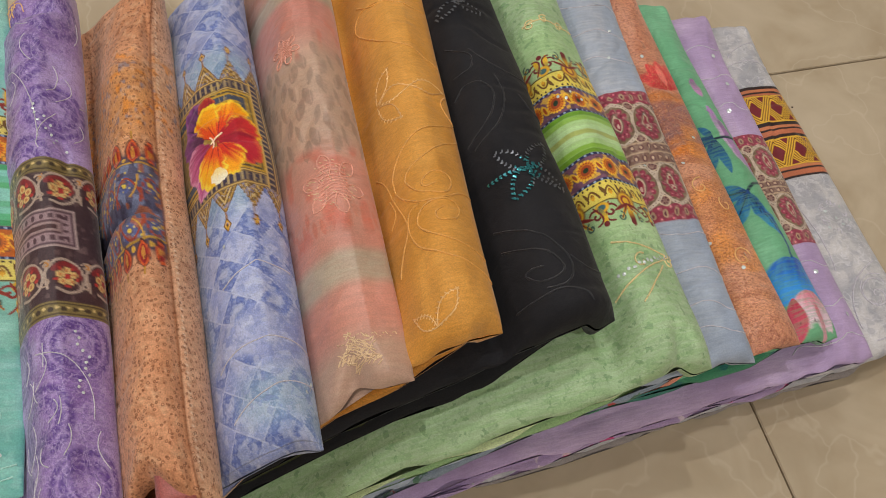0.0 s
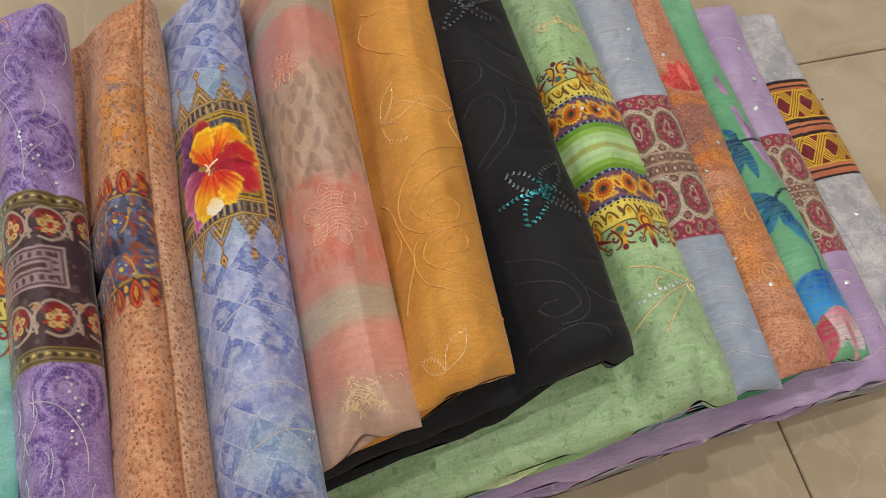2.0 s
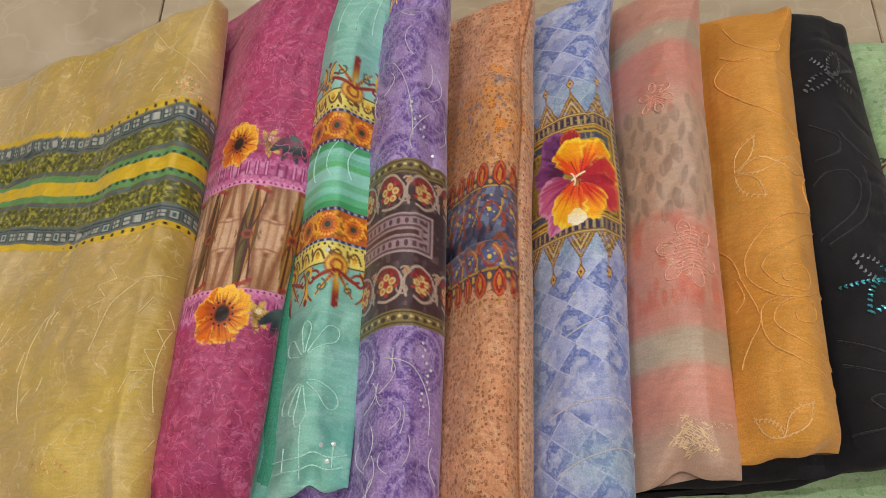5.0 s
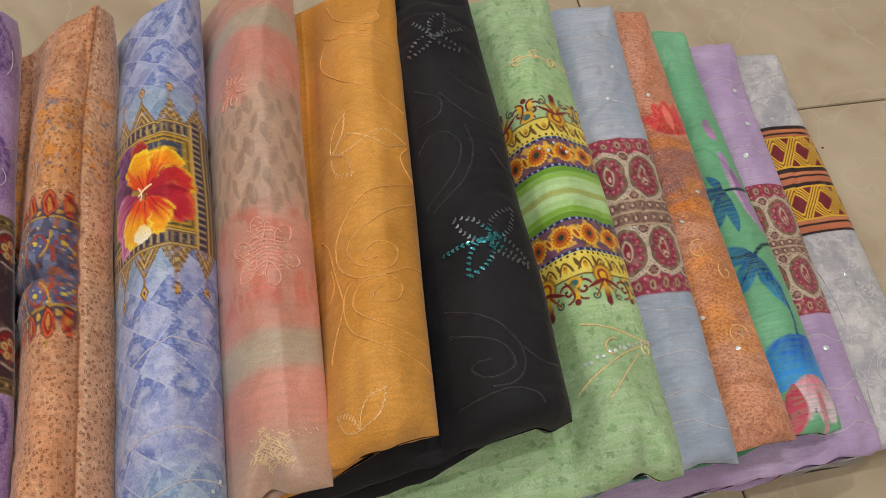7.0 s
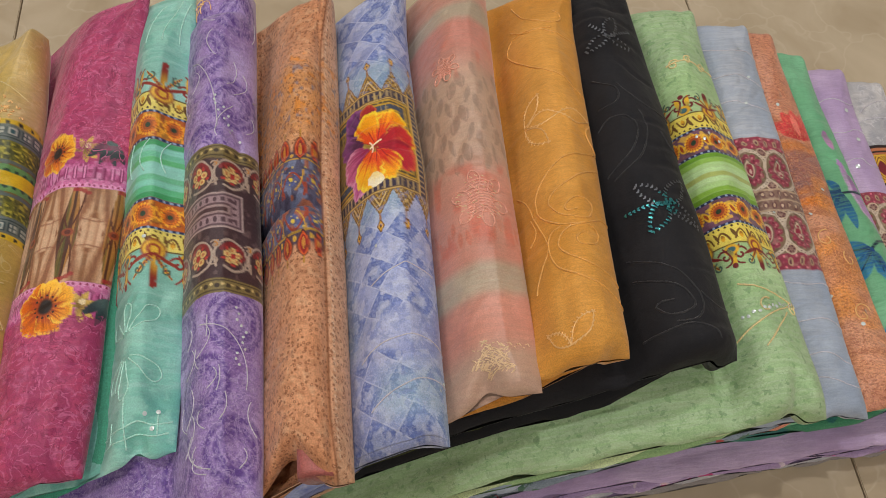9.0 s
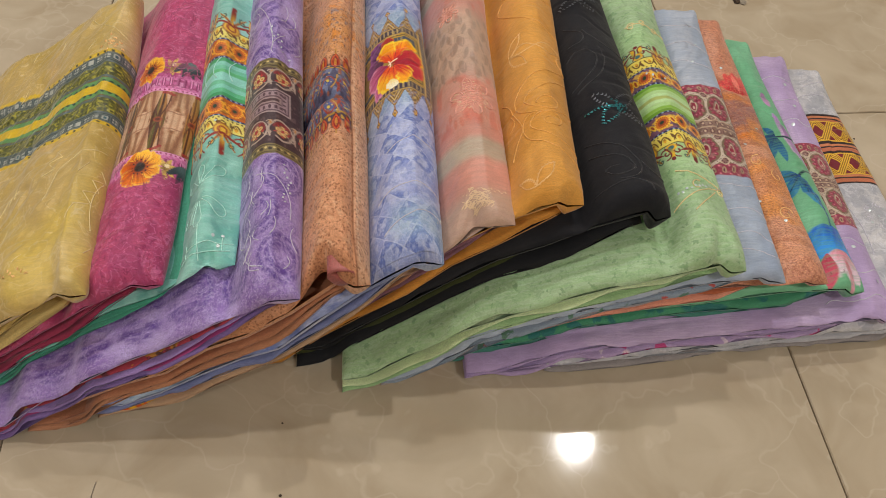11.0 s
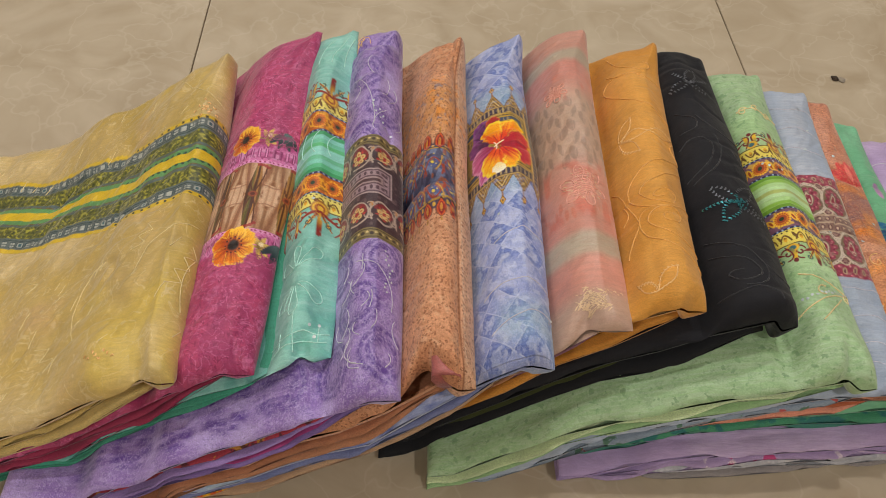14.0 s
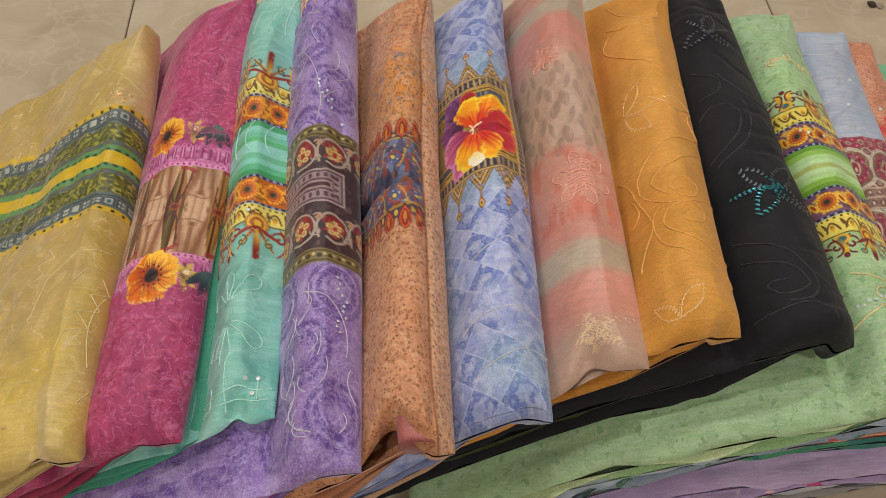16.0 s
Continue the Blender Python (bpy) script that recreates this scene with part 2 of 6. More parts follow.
class Fabric:
    """One folded length of cloth: near and far end of its right-hand fold (x, y, z), width, and how it rests on the heap."""

    def __init__(self, near, far, width, seed, nose_r=0.019, lean=-0.015, dents=(), wrinkle=0.0012, puff=0.011, gap=0.047, dip=0.9, notches=()):
        global heap
        self.near, self.far, self.width, self.seed, self.r = near, far, width, seed, nose_r
        self.y0, self.y1, self.rv = near[1] - 0.005, far[1] + 0.004, 0.0115
        self.lean, self.dents, self.wrinkle, self.puff, self.gap, self.dip, self.notches = lean, dents, wrinkle * 1.3, puff, gap, dip, notches
        stiff = sample(heap, XX, np.clip(YY, 0.062, 0.285))
        base = np.maximum(blur(stiff, 0.010), stiff - 0.0015)
        base = base - 0.10 * np.clip(0.045 - YY, 0, 0.05) * np.clip(base / 0.05, 0, 1)
        base = np.maximum(base, np.where(YY < 0.05, heap * 0.9, 0))
        self.base = np.maximum(blur(base, 0.004), 0.0008)
        ys = np.linspace(self.y0, self.y1, 60)
        f = np.clip((ys - near[1]) / (far[1] - near[1]), 0, 1)
        want = near[2] + (far[2] - near[2]) * f
        under = sample(self.base, self.xr(ys) - 0.017, ys)
        t = np.clip(want - under, 0.011, 0.040)
        self.ys, self.ts = ys, np.convolve(np.pad(t, 6, mode="edge"), np.ones(13) / 13, "valid")
        s = self.xr(YY) - XX
        ins = (s > 0) & (s < width) & (YY > self.y0) & (YY < self.y1)
        q = nose(s / (self.r * (1 - 0.65 * self.flat(YY)))) * nose((width - s) / 0.012) * nose((YY - self.y0) / self.rv) * nose((self.y1 - YY) / self.rv)
        top = sample(self.base, np.minimum(XX, self.xr(YY) - self.tuck(YY)), YY) + self.thick(s, YY) * (0.5 + 0.5 * q) + (self.ripple(s, YY) + self.swell(s, YY)) * q
        heap = np.where(ins, np.maximum(heap, top), heap)

    def xr(self, y):
        f = (y - self.near[1]) / (self.far[1] - self.near[1])
        wob = (vnoise(y * 18, y * 0 + 3, self.seed) - 0.5) * 0.0022
        return self.near[0] + (self.far[0] - self.near[0]) * f + 0.004 + wob

    def flat(self, y):
        """How far the fold is pressed flat: fully at the far end, a little at the near one."""
        return np.clip(np.exp(-(np.maximum(self.y1 - y, 0) / 0.030) ** 2) + 0.35 * np.exp(-(np.maximum(y - self.y0, 0) / 0.018) ** 2), 0, 1)

    def tuck(self, y):
        return 0.017 * (1 - 0.75 * self.flat(y))

    def thick(self, s, y):
        return np.interp(y, self.ys, self.ts) * (1 - 0.22 * np.clip(s / self.width, 0, 1))

    def swell(self, s, y):
        """The soft arch of the fold across the strip that shows."""
        k = 0.85 + 0.3 * vnoise(y * 25, y * 0 + 1, self.seed + 9)
        g = self.gap
        return self.puff * k * (1 - 0.6 * self.flat(y)) * (np.exp(-((s - 0.62 * g) / (0.34 * g)) ** 2) - self.dip * np.exp(-((s - g - 0.005) / 0.009) ** 2))

    def ripple(self, s, y):
        w = self.wrinkle
        out = w * 2.2 * (fnoise(s * 30, y * 22, self.seed) - 0.5) + w * 1.3 * (fnoise(s * 95 + y * 40, y * 60, self.seed + 3) - 0.5)
        fold = np.abs(2 * vnoise(s * 34 + 2.5 * vnoise(s * 20, y * 26, self.seed + 21), y * 58, self.seed + 23) - 1)
        out = out - w * 0.8 * (1 - step(0.0, 0.30, fold)) * step(0.35, 0.7, vnoise(s * 16, y * 13, self.seed + 29))
        return out * np.clip(s / 0.01, 0, 1)

    def sheet(self, f0, f1, push=0.0, inset=0.0, dense=0.0, step_u=0.0007, step_v=0.00075, ripple=0.0, wide=1.0, fine=None):
        """A closed rounded layer between the fractions f0 and f1 of the thickness. Returns points (rows, columns), the
        distance round the fold for each column, and y for each row."""
        r = self.r if f1 > 0.9 else 0.005
        y0, y1 = self.y0 - push, self.y1 - 0.004 * (f1 < 0.9)
        inset = inset if f1 > 0.9 else inset + 0.011
        rv = self.rv if f1 - f0 > 0.3 else 0.003
        w = self.width * wide - inset
        th = np.radians(np.linspace(-86, 90, 52 if dense else 8))
        cols = [(r * (1 - math.cos(a)), math.sin(a)) for a in th]
        if dense:
            cols += [(q, 1.0) for q in np.arange(r + step_u, dense, step_u)]
        cols += [(q, 1.0) for q in np.linspace(max(dense, r) + 0.004, w - 0.012, max(3, int((w - max(dense, r)) / 0.006)))]
        cols += [(w - 0.012 * (1 - math.cos(a)), math.sin(a)) for a in np.radians(np.linspace(70, -80, 7))]
        cols += [(q, -1.0) for q in np.linspace(w - 0.02, r + 0.004, 8)]
        sc, wc = np.array(cols).T
        d = rv * (1 - np.cos(np.radians(np.linspace(3, 90, 9))))
        if fine:
            mid = [np.arange(y0 + rv + 0.001, fine[0], 0.0012), np.arange(fine[0], fine[1], 0.00044), np.arange(fine[1], y1 - rv, 0.0012)]
        else:
            mid = [np.arange(y0 + rv + step_v, y1 - rv, step_v if dense else 0.005)]
        rows = np.concatenate([y0 + d, *mid, y1 - d[::-1]])
        q = nose((rows - y0) / rv) * nose((y1 - rows) / rv)
        S, Y = np.meshgrid(sc, rows)
        Wv, Q = np.meshgrid(wc, q)
        fr = np.clip((rows - y0) / (y1 - y0), 0, 1)[:, None]
        if f1 > 0.9:
            S = S - 0.65 * self.flat(Y) * r * np.where(S < r, S / r, np.clip(1 - (S - r) / 0.03, 0, 1))
        X = self.xr(Y) - inset - S
        YS = Y + self.lean * (S / self.width) * (1 - fr)
        YS = YS + (vnoise(S * 28, S * 0 + f1 * 9, self.seed + 5) - 0.5) * 0.006 * (1 - fr) ** 4 + (vnoise(S * 95, S * 0 + f1 * 5, self.seed + 41) - 0.5) * 0.0028 * (1 - fr) ** 10
        if f1 < 0.9:
            YS = YS + 0.012 * (1 - step(0.0, 0.055, S)) * (1 - fr) ** 6
        if f1 > 0.9:
            for nu, depth, su in self.notches:
                YS = YS + 0.6 * depth * np.exp(-((S - nu) / su) ** 2) * (1 - fr) ** 8
        t = self.thick(S, Y)
        if f1 > 0.9:
            f0 = 0.03 + (f0 - 0.03) * step(0.010, 0.020, S)
        fm, fh = (f0 + f1) / 2, (f1 - f0) / 2
        XB = np.minimum(X, self.xr(Y) - self.tuck(Y)) if f1 > 0.9 else X
        Z = sample(self.base, XB, np.maximum(YS, self.y0 + 0.006)) + t * (fm + fh * Q * Wv)
        up = np.clip(Wv, 0, 1) * Q
        if f1 > 0.9:
            Z = Z + (self.ripple(S, Y) + self.swell(S, Y)) * up
            for du, dy, depth, su, sy in self.dents:
                Z = Z - 0.75 * depth * up * np.exp(-((S - du) / su) ** 2 - ((Y - dy) / sy) ** 2)
        if ripple:
            Z = Z + ripple * (fnoise(S * 38, Y * 14 + f1 * 31, self.seed + 11) - 0.5)
        Z = np.maximum(Z, 0.0006)
        P = np.stack([X, YS, Z], -1)
        mid = P[len(rows) // 2]
        arc = np.concatenate([[0], np.cumsum(np.linalg.norm(np.diff(mid, axis=0), axis=1))])
        arc -= np.interp(0.0, wc[:8 if not dense else 52], arc[:8 if not dense else 52])
        return P, arc, rows

    def point(self, u, v):
        """Place and normal on the outer cloth at u round the fold and y = v."""
        P, arc, rows = self.skin
        n = self.top_cols
        i = np.clip(np.interp(u, arc[:n], np.arange(n)), 0, n - 1.001)
        j = np.clip(np.interp(v, rows, np.arange(len(rows))), 1, len(rows) - 2.001)
        a, b = i.astype(int), j.astype(int)
        fi, fj = (i - a)[:, None], (j - b)[:, None]
        p = (P[b, a] * (1 - fi) + P[b, a + 1] * fi) * (1 - fj) + (P[b + 1, a] * (1 - fi) + P[b + 1, a + 1] * fi) * fj
        nn = np.cross(P[b + 1, a] - P[b - 1, a], P[b, a + 1] - P[b, np.maximum(a - 1, 0)])
        nn /= np.linalg.norm(nn, axis=1)[:, None] + 1e-12
        nn *= np.where(nn[:, 2:] < 0, -1, 1)
        return p, nn


def grid_faces(nr, nc, wrap=True):
    i = np.arange(nr - 1)[:, None] * nc
    c = np.arange(nc if wrap else nc - 1)[None, :]
    c1 = (c + 1) % nc
    return np.stack([i + c, i + nc + c, i + nc + c1, i + c1], -1).reshape(-1, 4)


def outer(fab, thing, material, paint, f0, dense=0.062, step_u=0.00050, step_v=0.0012, name="outer_fold", wide=1.0, fine=None):
    """The printed outer cloth, with its dye painted by paint(canvas)."""
    P, arc, rows = fab.sheet(f0, 1.0, dense=dense, step_u=step_u, step_v=step_v, wide=wide, fine=fine)
    fab.skin, fab.top_cols = (P, arc, rows), int(np.argmax(arc > fab.width + 0.01)) or len(arc) // 2
    nr, nc = P.shape[:2]
    ob = link_mesh(name, P.reshape(-1, 3), grid_faces(nr, nc), material, thing)
    c = Canvas(np.tile(arc, (nr, 1)), np.tile(rows[:, None], (1, nc)))
    paint(c)
    at = ob.data.color_attributes.new("dye", "FLOAT_COLOR", "POINT")
    rgba = np.ones((nr * nc, 4), np.float32)
    rgba[:, 3] = c.m.ravel()
    rgba[:, :3] = np.clip(c.c, 0.003, 0.95).reshape(-1, 3)
    at.data.foreach_set("color", rgba.ravel())
    return ob


def layer(fab, thing, material, f0, f1, push=0.0, inset=0.004, label="", name="inner_layer", ripple=0.002, wide=1.0):
    P, arc, rows = fab.sheet(f0, f1, push=push, inset=inset, ripple=ripple, wide=wide)
    return link_mesh(name, P.reshape(-1, 3), grid_faces(*P.shape[:2]), material, thing, label)


def threads(fab, thing, material, lines, r=0.0005, label="", name="embroidery"):
    """Embroidered stitching that lies on the cloth along lines of (u, y)."""
    if len(lines) <= 14:
        for ln in lines:
            stitch(fab, thing, material, [ln], r, label, name)
    else:
        tagged(stitch(fab, thing, material, lines, r, label, name), kind="stuff")


def stitch(fab, thing, material, lines, r, label, name):
    V, F, n = [], [], 0
    for ln in lines:
        ln = np.array(ln, float)
        seg = np.concatenate([[0], np.cumsum(np.linalg.norm(np.diff(ln, axis=0), axis=1))])
        k = max(2, int(seg[-1] / 0.0012) + 1)
        a = np.linspace(0, seg[-1], k)
        p, nn = fab.point(np.interp(a, seg, ln[:, 0]), np.interp(a, seg, ln[:, 1]))
        tg = np.gradient(p, axis=0)
        tg /= np.linalg.norm(tg, axis=1)[:, None] + 1e-12
        side = np.cross(tg, nn)
        rr = r * (0.8 + 0.4 * vnoise(a * 900, a * 0, 5))[:, None]
        ring = np.stack([p - side * rr * 1.2 - nn * r * 0.3, p + nn * rr * 0.9 - side * rr * 0.3, p + nn * rr * 0.9 + side * rr * 0.3,
                         p + side * rr * 1.2 - nn * r * 0.3], 1)
        V.append(ring.reshape(-1, 3))
        F.append(grid_faces(k, 4) + n)
        n += 4 * k
    return link_mesh(name, np.concatenate(V), np.concatenate(F), material, thing, label)


def spangles(fab, thing, material, uv, r=0.0011, label="", name="sequin_work", long=1.0, angles=None, seed=1):
    """Small sewn-on discs at places (u, y), tilted a little each."""
    rng = np.random.default_rng(seed)
    uv = np.array(uv, float)
    p, nn = fab.point(uv[:, 0], uv[:, 1])
    V, F = [], []
    for i in range(len(uv)):
        nrm = nn[i] + rng.normal(0, 0.16, 3)
        nrm /= np.linalg.norm(nrm)
        ang = angles[i] if angles is not None else rng.uniform(0, 6.28)
        ax = np.array([-math.cos(ang), math.sin(ang), 0.0])
        ax -= nrm * ax.dot(nrm)
        ax /= np.linalg.norm(ax)
        by = np.cross(nrm, ax)
        c = p[i] + nrm * 0.0006
        a = np.arange(8) * math.tau / 8
        rim = c + r * long * np.cos(a)[:, None] * ax + r * np.sin(a)[:, None] * by
        V.append(np.vstack([rim, (c + nrm * r * 0.15)[None]]))
        F += [(9 * i + k, 9 * i + (k + 1) % 8, 9 * i + 8) for k in range(8)]
    if len(uv) <= 16:
        for q in V:
            link_mesh("sequin", q, np.array(F[:8]), material, thing, label, smooth=False)
    else:
        tagged(link_mesh(name, np.concatenate(V), np.array(F), material, thing, label, smooth=False), kind="stuff")


# ---- dye painting ----
class Canvas:
    """The cloth's dye: u round the fold from its right edge, v the place along its length, both in metres."""

    def __init__(self, u, v):
        self.u, self.v = u, v
        self.c = np.zeros(u.shape + (3,))
        self.m = np.ones(u.shape)

    def base(self, *cols, su=40, sv=40, seed=1):
        self.c[:] = lin(*cols[0])
        for k, q in enumerate(cols[1:]):
            a = step(0.42, 0.68, fnoise(self.u * su + 9 * k, self.v * sv, seed + 17 * k))
            self.mix(a, q)
        return self

    def border(self, v0, v1):
        self.m *= 1 - step(v0 - 0.0004, v0 + 0.0004, self.v) * (1 - step(v1 - 0.0004, v1 + 0.0004, self.v))

    def clear(self, u, v, r):
        k = self.cut(u, v, r)
        if k is not None:
            self.m[k] *= step(0.85 * r, r, np.hypot(self.u[k] - u, self.v[k] - v))

    def mix(self, a, col):
        col = lin(*col) if not isinstance(col, np.ndarray) else col
        self.c += np.clip(a, 0, 1)[..., None] * (col - self.c)

    def band(self, v0, v1, col, soft=0.0003, a=1.0, u0=-1, u1=1):
        m = step(v0 - soft, v0 + soft, self.v) * (1 - step(v1 - soft, v1 + soft, self.v))
        if u0 > -1 or u1 < 1:
            m = m * step(u0 - soft, u0 + soft, self.u) * (1 - step(u1 - soft, u1 + soft, self.u))
        self.mix(m * a, col)

    def cut(self, u, v, r):
        """Index box of the part near (u, v)."""
        iu = np.nonzero(np.abs(self.u[0] - u) < r)[0]
        iv = np.nonzero(np.abs(self.v[:, 0] - v) < r)[0]
        if len(iu) == 0 or len(iv) == 0:
            return None
        return slice(iv[0], iv[-1] + 1), slice(iu[0], iu[-1] + 1)

    def blob(self, u, v, ru, rv, col, rot=0.0, soft=0.25, a=1.0, ring=0.0, shade=None):
        """An ellipse, or with ring its outline; shade: a second colour towards its rim."""
        k = self.cut(u, v, 1.3 * max(ru, rv) + 0.001)
        if k is None:
            return
        du, dv = -(self.u[k] - u), self.v[k] - v
        ca, sa = math.cos(math.radians(rot)), math.sin(math.radians(rot))
        d = np.hypot((du * ca + dv * sa) / ru, (-du * sa + dv * ca) / rv)
        m = 1 - step(1 - soft, 1 + soft * 0.3, d)
        if ring:
            m = m * step(1 - ring - soft, 1 - ring, d)
        self.lay(k, m * a, col)
        if shade is not None:
            self.lay(k, m * a * step(0.35, 1.0, d) * 0.8, shade)

    def lay(self, k, m, col):
        col = lin(*col) if not isinstance(col, np.ndarray) else col
        s = self.c[k]
        s += np.clip(m, 0, 1)[..., None] * (col - s)

    def leaf(self, u, v, length, width, rot, col, shade=None, a=1.0):
        """A pointed petal that starts at (u, v) and runs at rot degrees (0: to the right, 90: away)."""
        k = self.cut(u, v, length * 1.05)
        if k is None:
            return
        du, dv = -(self.u[k] - u), self.v[k] - v
        ca, sa = math.cos(math.radians(rot)), math.sin(math.radians(rot))
        x, y = (du * ca + dv * sa) / length, (-du * sa + dv * ca) / (width / 2)
        w = np.sin(np.clip(x, 0, 1) * math.pi) ** 0.75
        m = (1 - step(0.75, 1.05, np.abs(y) / (w + 0.02))) * (x > 0) * (x < 1)
        self.lay(k, m * a, col)
        if shade is not None:
            g = (1 - step(0.1, 0.7, x)) * (0.6 + 0.4 * np.abs(np.sin(y * 7)))
            self.lay(k, m * a * g, shade)

    def petal(self, u, v, length, width, rot, inner, outer, rim, seed=0):
        """A broad ragged petal from (u, v): inner colour at its foot, streaked into the outer one, with a bright rim."""
        k = self.cut(u, v, length * 1.15)
        if k is None:
            return
        du, dv = -(self.u[k] - u), self.v[k] - v
        ca, sa = math.cos(math.radians(rot)), math.sin(math.radians(rot))
        x, y = du * ca + dv * sa, -du * sa + dv * ca
        ang = np.arctan2(y, x - 0.5 * length)
        d = np.hypot((x - 0.52 * length) / (0.5 * length), y / (0.5 * width * (0.6 + 0.4 * np.clip(x / length * 1.6, 0, 1))))
        d = d + 0.20 * (vnoise(ang * 4, ang * 0 + seed, seed) - 0.5) + 0.08 * (vnoise(ang * 13, ang * 0 + seed, seed + 1) - 0.5)
        m = 1 - step(0.93, 1.02, d)
        streak = vnoise(np.arctan2(y, x + 0.002) * 16, x * 60, seed + 3)
        self.lay(k, m, outer)
        self.lay(k, m * (1 - step(0.25, 0.8, x / length + 0.5 * (streak - 0.5))), inner)
        self.lay(k, m * step(0.72, 0.98, d + 0.3 * (streak - 0.5)) * step(0.2, 0.5, x / length), rim)

    def line(self, pts, w, col, a=1.0):
        pts = np.array(pts, float)
        for p, q in zip(pts[:-1], pts[1:]):
            mid, r = (p + q) / 2, np.linalg.norm(q - p) / 2 + 2 * w
            k = self.cut(mid[0], mid[1], r)
            if k is None:
                continue
            d = q - p
            t = np.clip(((self.u[k] - p[0]) * d[0] + (self.v[k] - p[1]) * d[1]) / (d @ d + 1e-12), 0, 1)
            dist = np.hypot(self.u[k] - p[0] - t * d[0], self.v[k] - p[1] - t * d[1])
            self.lay(k, (1 - step(w * 0.35, w * 0.8, dist)) * a, col)

    def flower(self, u, v, r, n, cols, core, rot=0.0, width=0.8, core_r=0.25):
        for i in range(n):
            c = cols[i % len(cols)]
            self.leaf(u, v, r, r * width, rot + 360 / n * i, c[0], c[1])
        self.blob(u, v, r * core_r, r * core_r, core)

    def dots(self, v, pitch, r, col, u0=-0.01, u1=0.09, phase=0.0, rv=None, rot=0, **kw):
        for u in np.arange(u0 + phase * pitch, u1, pitch):
            self.blob(u, v, r, rv or r, col, rot, **kw)

    def speck(self, col, scale, lo, hi, a=1.0, seed=3, stretch=1.0, v0=None, v1=None, soft=0.004):
        m = step(lo, hi, vnoise(self.u * scale, self.v * scale * stretch, seed)) * a
        if v0 is not None:
            m = m * step(v0 - soft, v0 + soft, self.v) * (1 - step(v1 - soft, v1 + soft, self.v))
        self.mix(m, col)


def spiral(u, v, r, turns, start, n=40, flip=1):
    return [(u - flip * r * (1 - 0.9 * k / n) * math.cos(start + turns * math.tau * k / n),
             v + r * (1 - 0.9 * k / n) * math.sin(start + turns * math.tau * k / n)) for k in range(n + 1)]


def curve(pts, n=7):
    """A smooth line through the given places."""
    p = np.array([pts[0], *pts, pts[-1]], float)
    out = []
    for a, b, c, d in zip(p, p[1:], p[2:], p[3:]):
        for t in np.arange(n) / n:
            out.append(tuple(0.5 * (2 * b + (c - a) * t + (2 * a - 5 * b + 4 * c - d) * t * t + (3 * b - a - 3 * c + d) * t ** 3)))
    return out + [tuple(p[-1])]


def arc_line(p0, p1, p2, n=16):
    return [tuple((1 - t) ** 2 * np.array(p0) + 2 * t * (1 - t) * np.array(p1) + t * t * np.array(p2)) for t in np.linspace(0, 1, n)]


# ---- the fabrics, from the bottom of the heap to the top ----
def thing(label):
    return tagged(new("folded_fabric"), label, "fabric", "shingled row of folded fabrics")


M_SEQ = plain("teal_sequin", (74, 164, 178), 0.18, 0.8, 0.8)
M_SEQ_DARK = plain("dark_sequin", (112, 116, 124), 0.35, 0.7)
M_SEQ_SILVER = plain("silver_sequin", (226, 236, 236), 0.22, 0.25, 0.8)
M_CREAM = cloth("cream_thread", (224, 204, 148), 0.45, 0.2, spec=0.5)
M_PALE = cloth("pale_thread", (200, 196, 206), 0.45, 0.2, spec=0.5)
M_GOLD = plain("gold_thread", (240, 196, 134), 0.4, 0.4)
M_ROSE = cloth("rose_thread", (226, 160, 140), 0.4, 0.2, spec=0.6)
M_AMBER = cloth("amber_thread", (226, 164, 80), 0.4, 0.2, spec=0.6)
M_COAL = cloth("charcoal_thread", (37, 37, 42), 0.45, 0.2, spec=0.45)


def scroll(c, col, a, seed, scale=90.0, width=0.06):
    """Tone-on-tone woven scrollwork: contour lines of a slow noise."""
    f = fnoise(c.u * scale, c.v * scale, seed) * 5
    d = np.abs(f - np.round(f))
    c.mix((1 - step(width, width * 2.2, d)) * a, col)


def medallions(c, col, a, pitch, r, seed=0, petals=12, v0=0.0, v1=0.35, u0=0.0, u1=0.1):
    """Round tone-on-tone rosettes in a staggered row."""
    row = 0
    v = v0
    while v < v1:
        for u in np.arange(u0 + (row % 2) * pitch / 2, u1, pitch):
            for k, q in enumerate((1.0, 0.72, 0.4)):
                c.blob(u, v, r * q, r * q, col, ring=0.16, soft=0.12, a=a)
            for i in range(petals):
                t = i * math.tau / petals
                c.blob(u + 0.86 * r * math.cos(t), v + 0.86 * r * math.sin(t), r * 0.11, r * 0.11, col, a=a)
                c.blob(u + 0.55 * r * math.cos(t), v + 0.55 * r * math.sin(t), r * 0.09, r * 0.16, col, a=a)
        v += pitch * 0.82
        row += 1


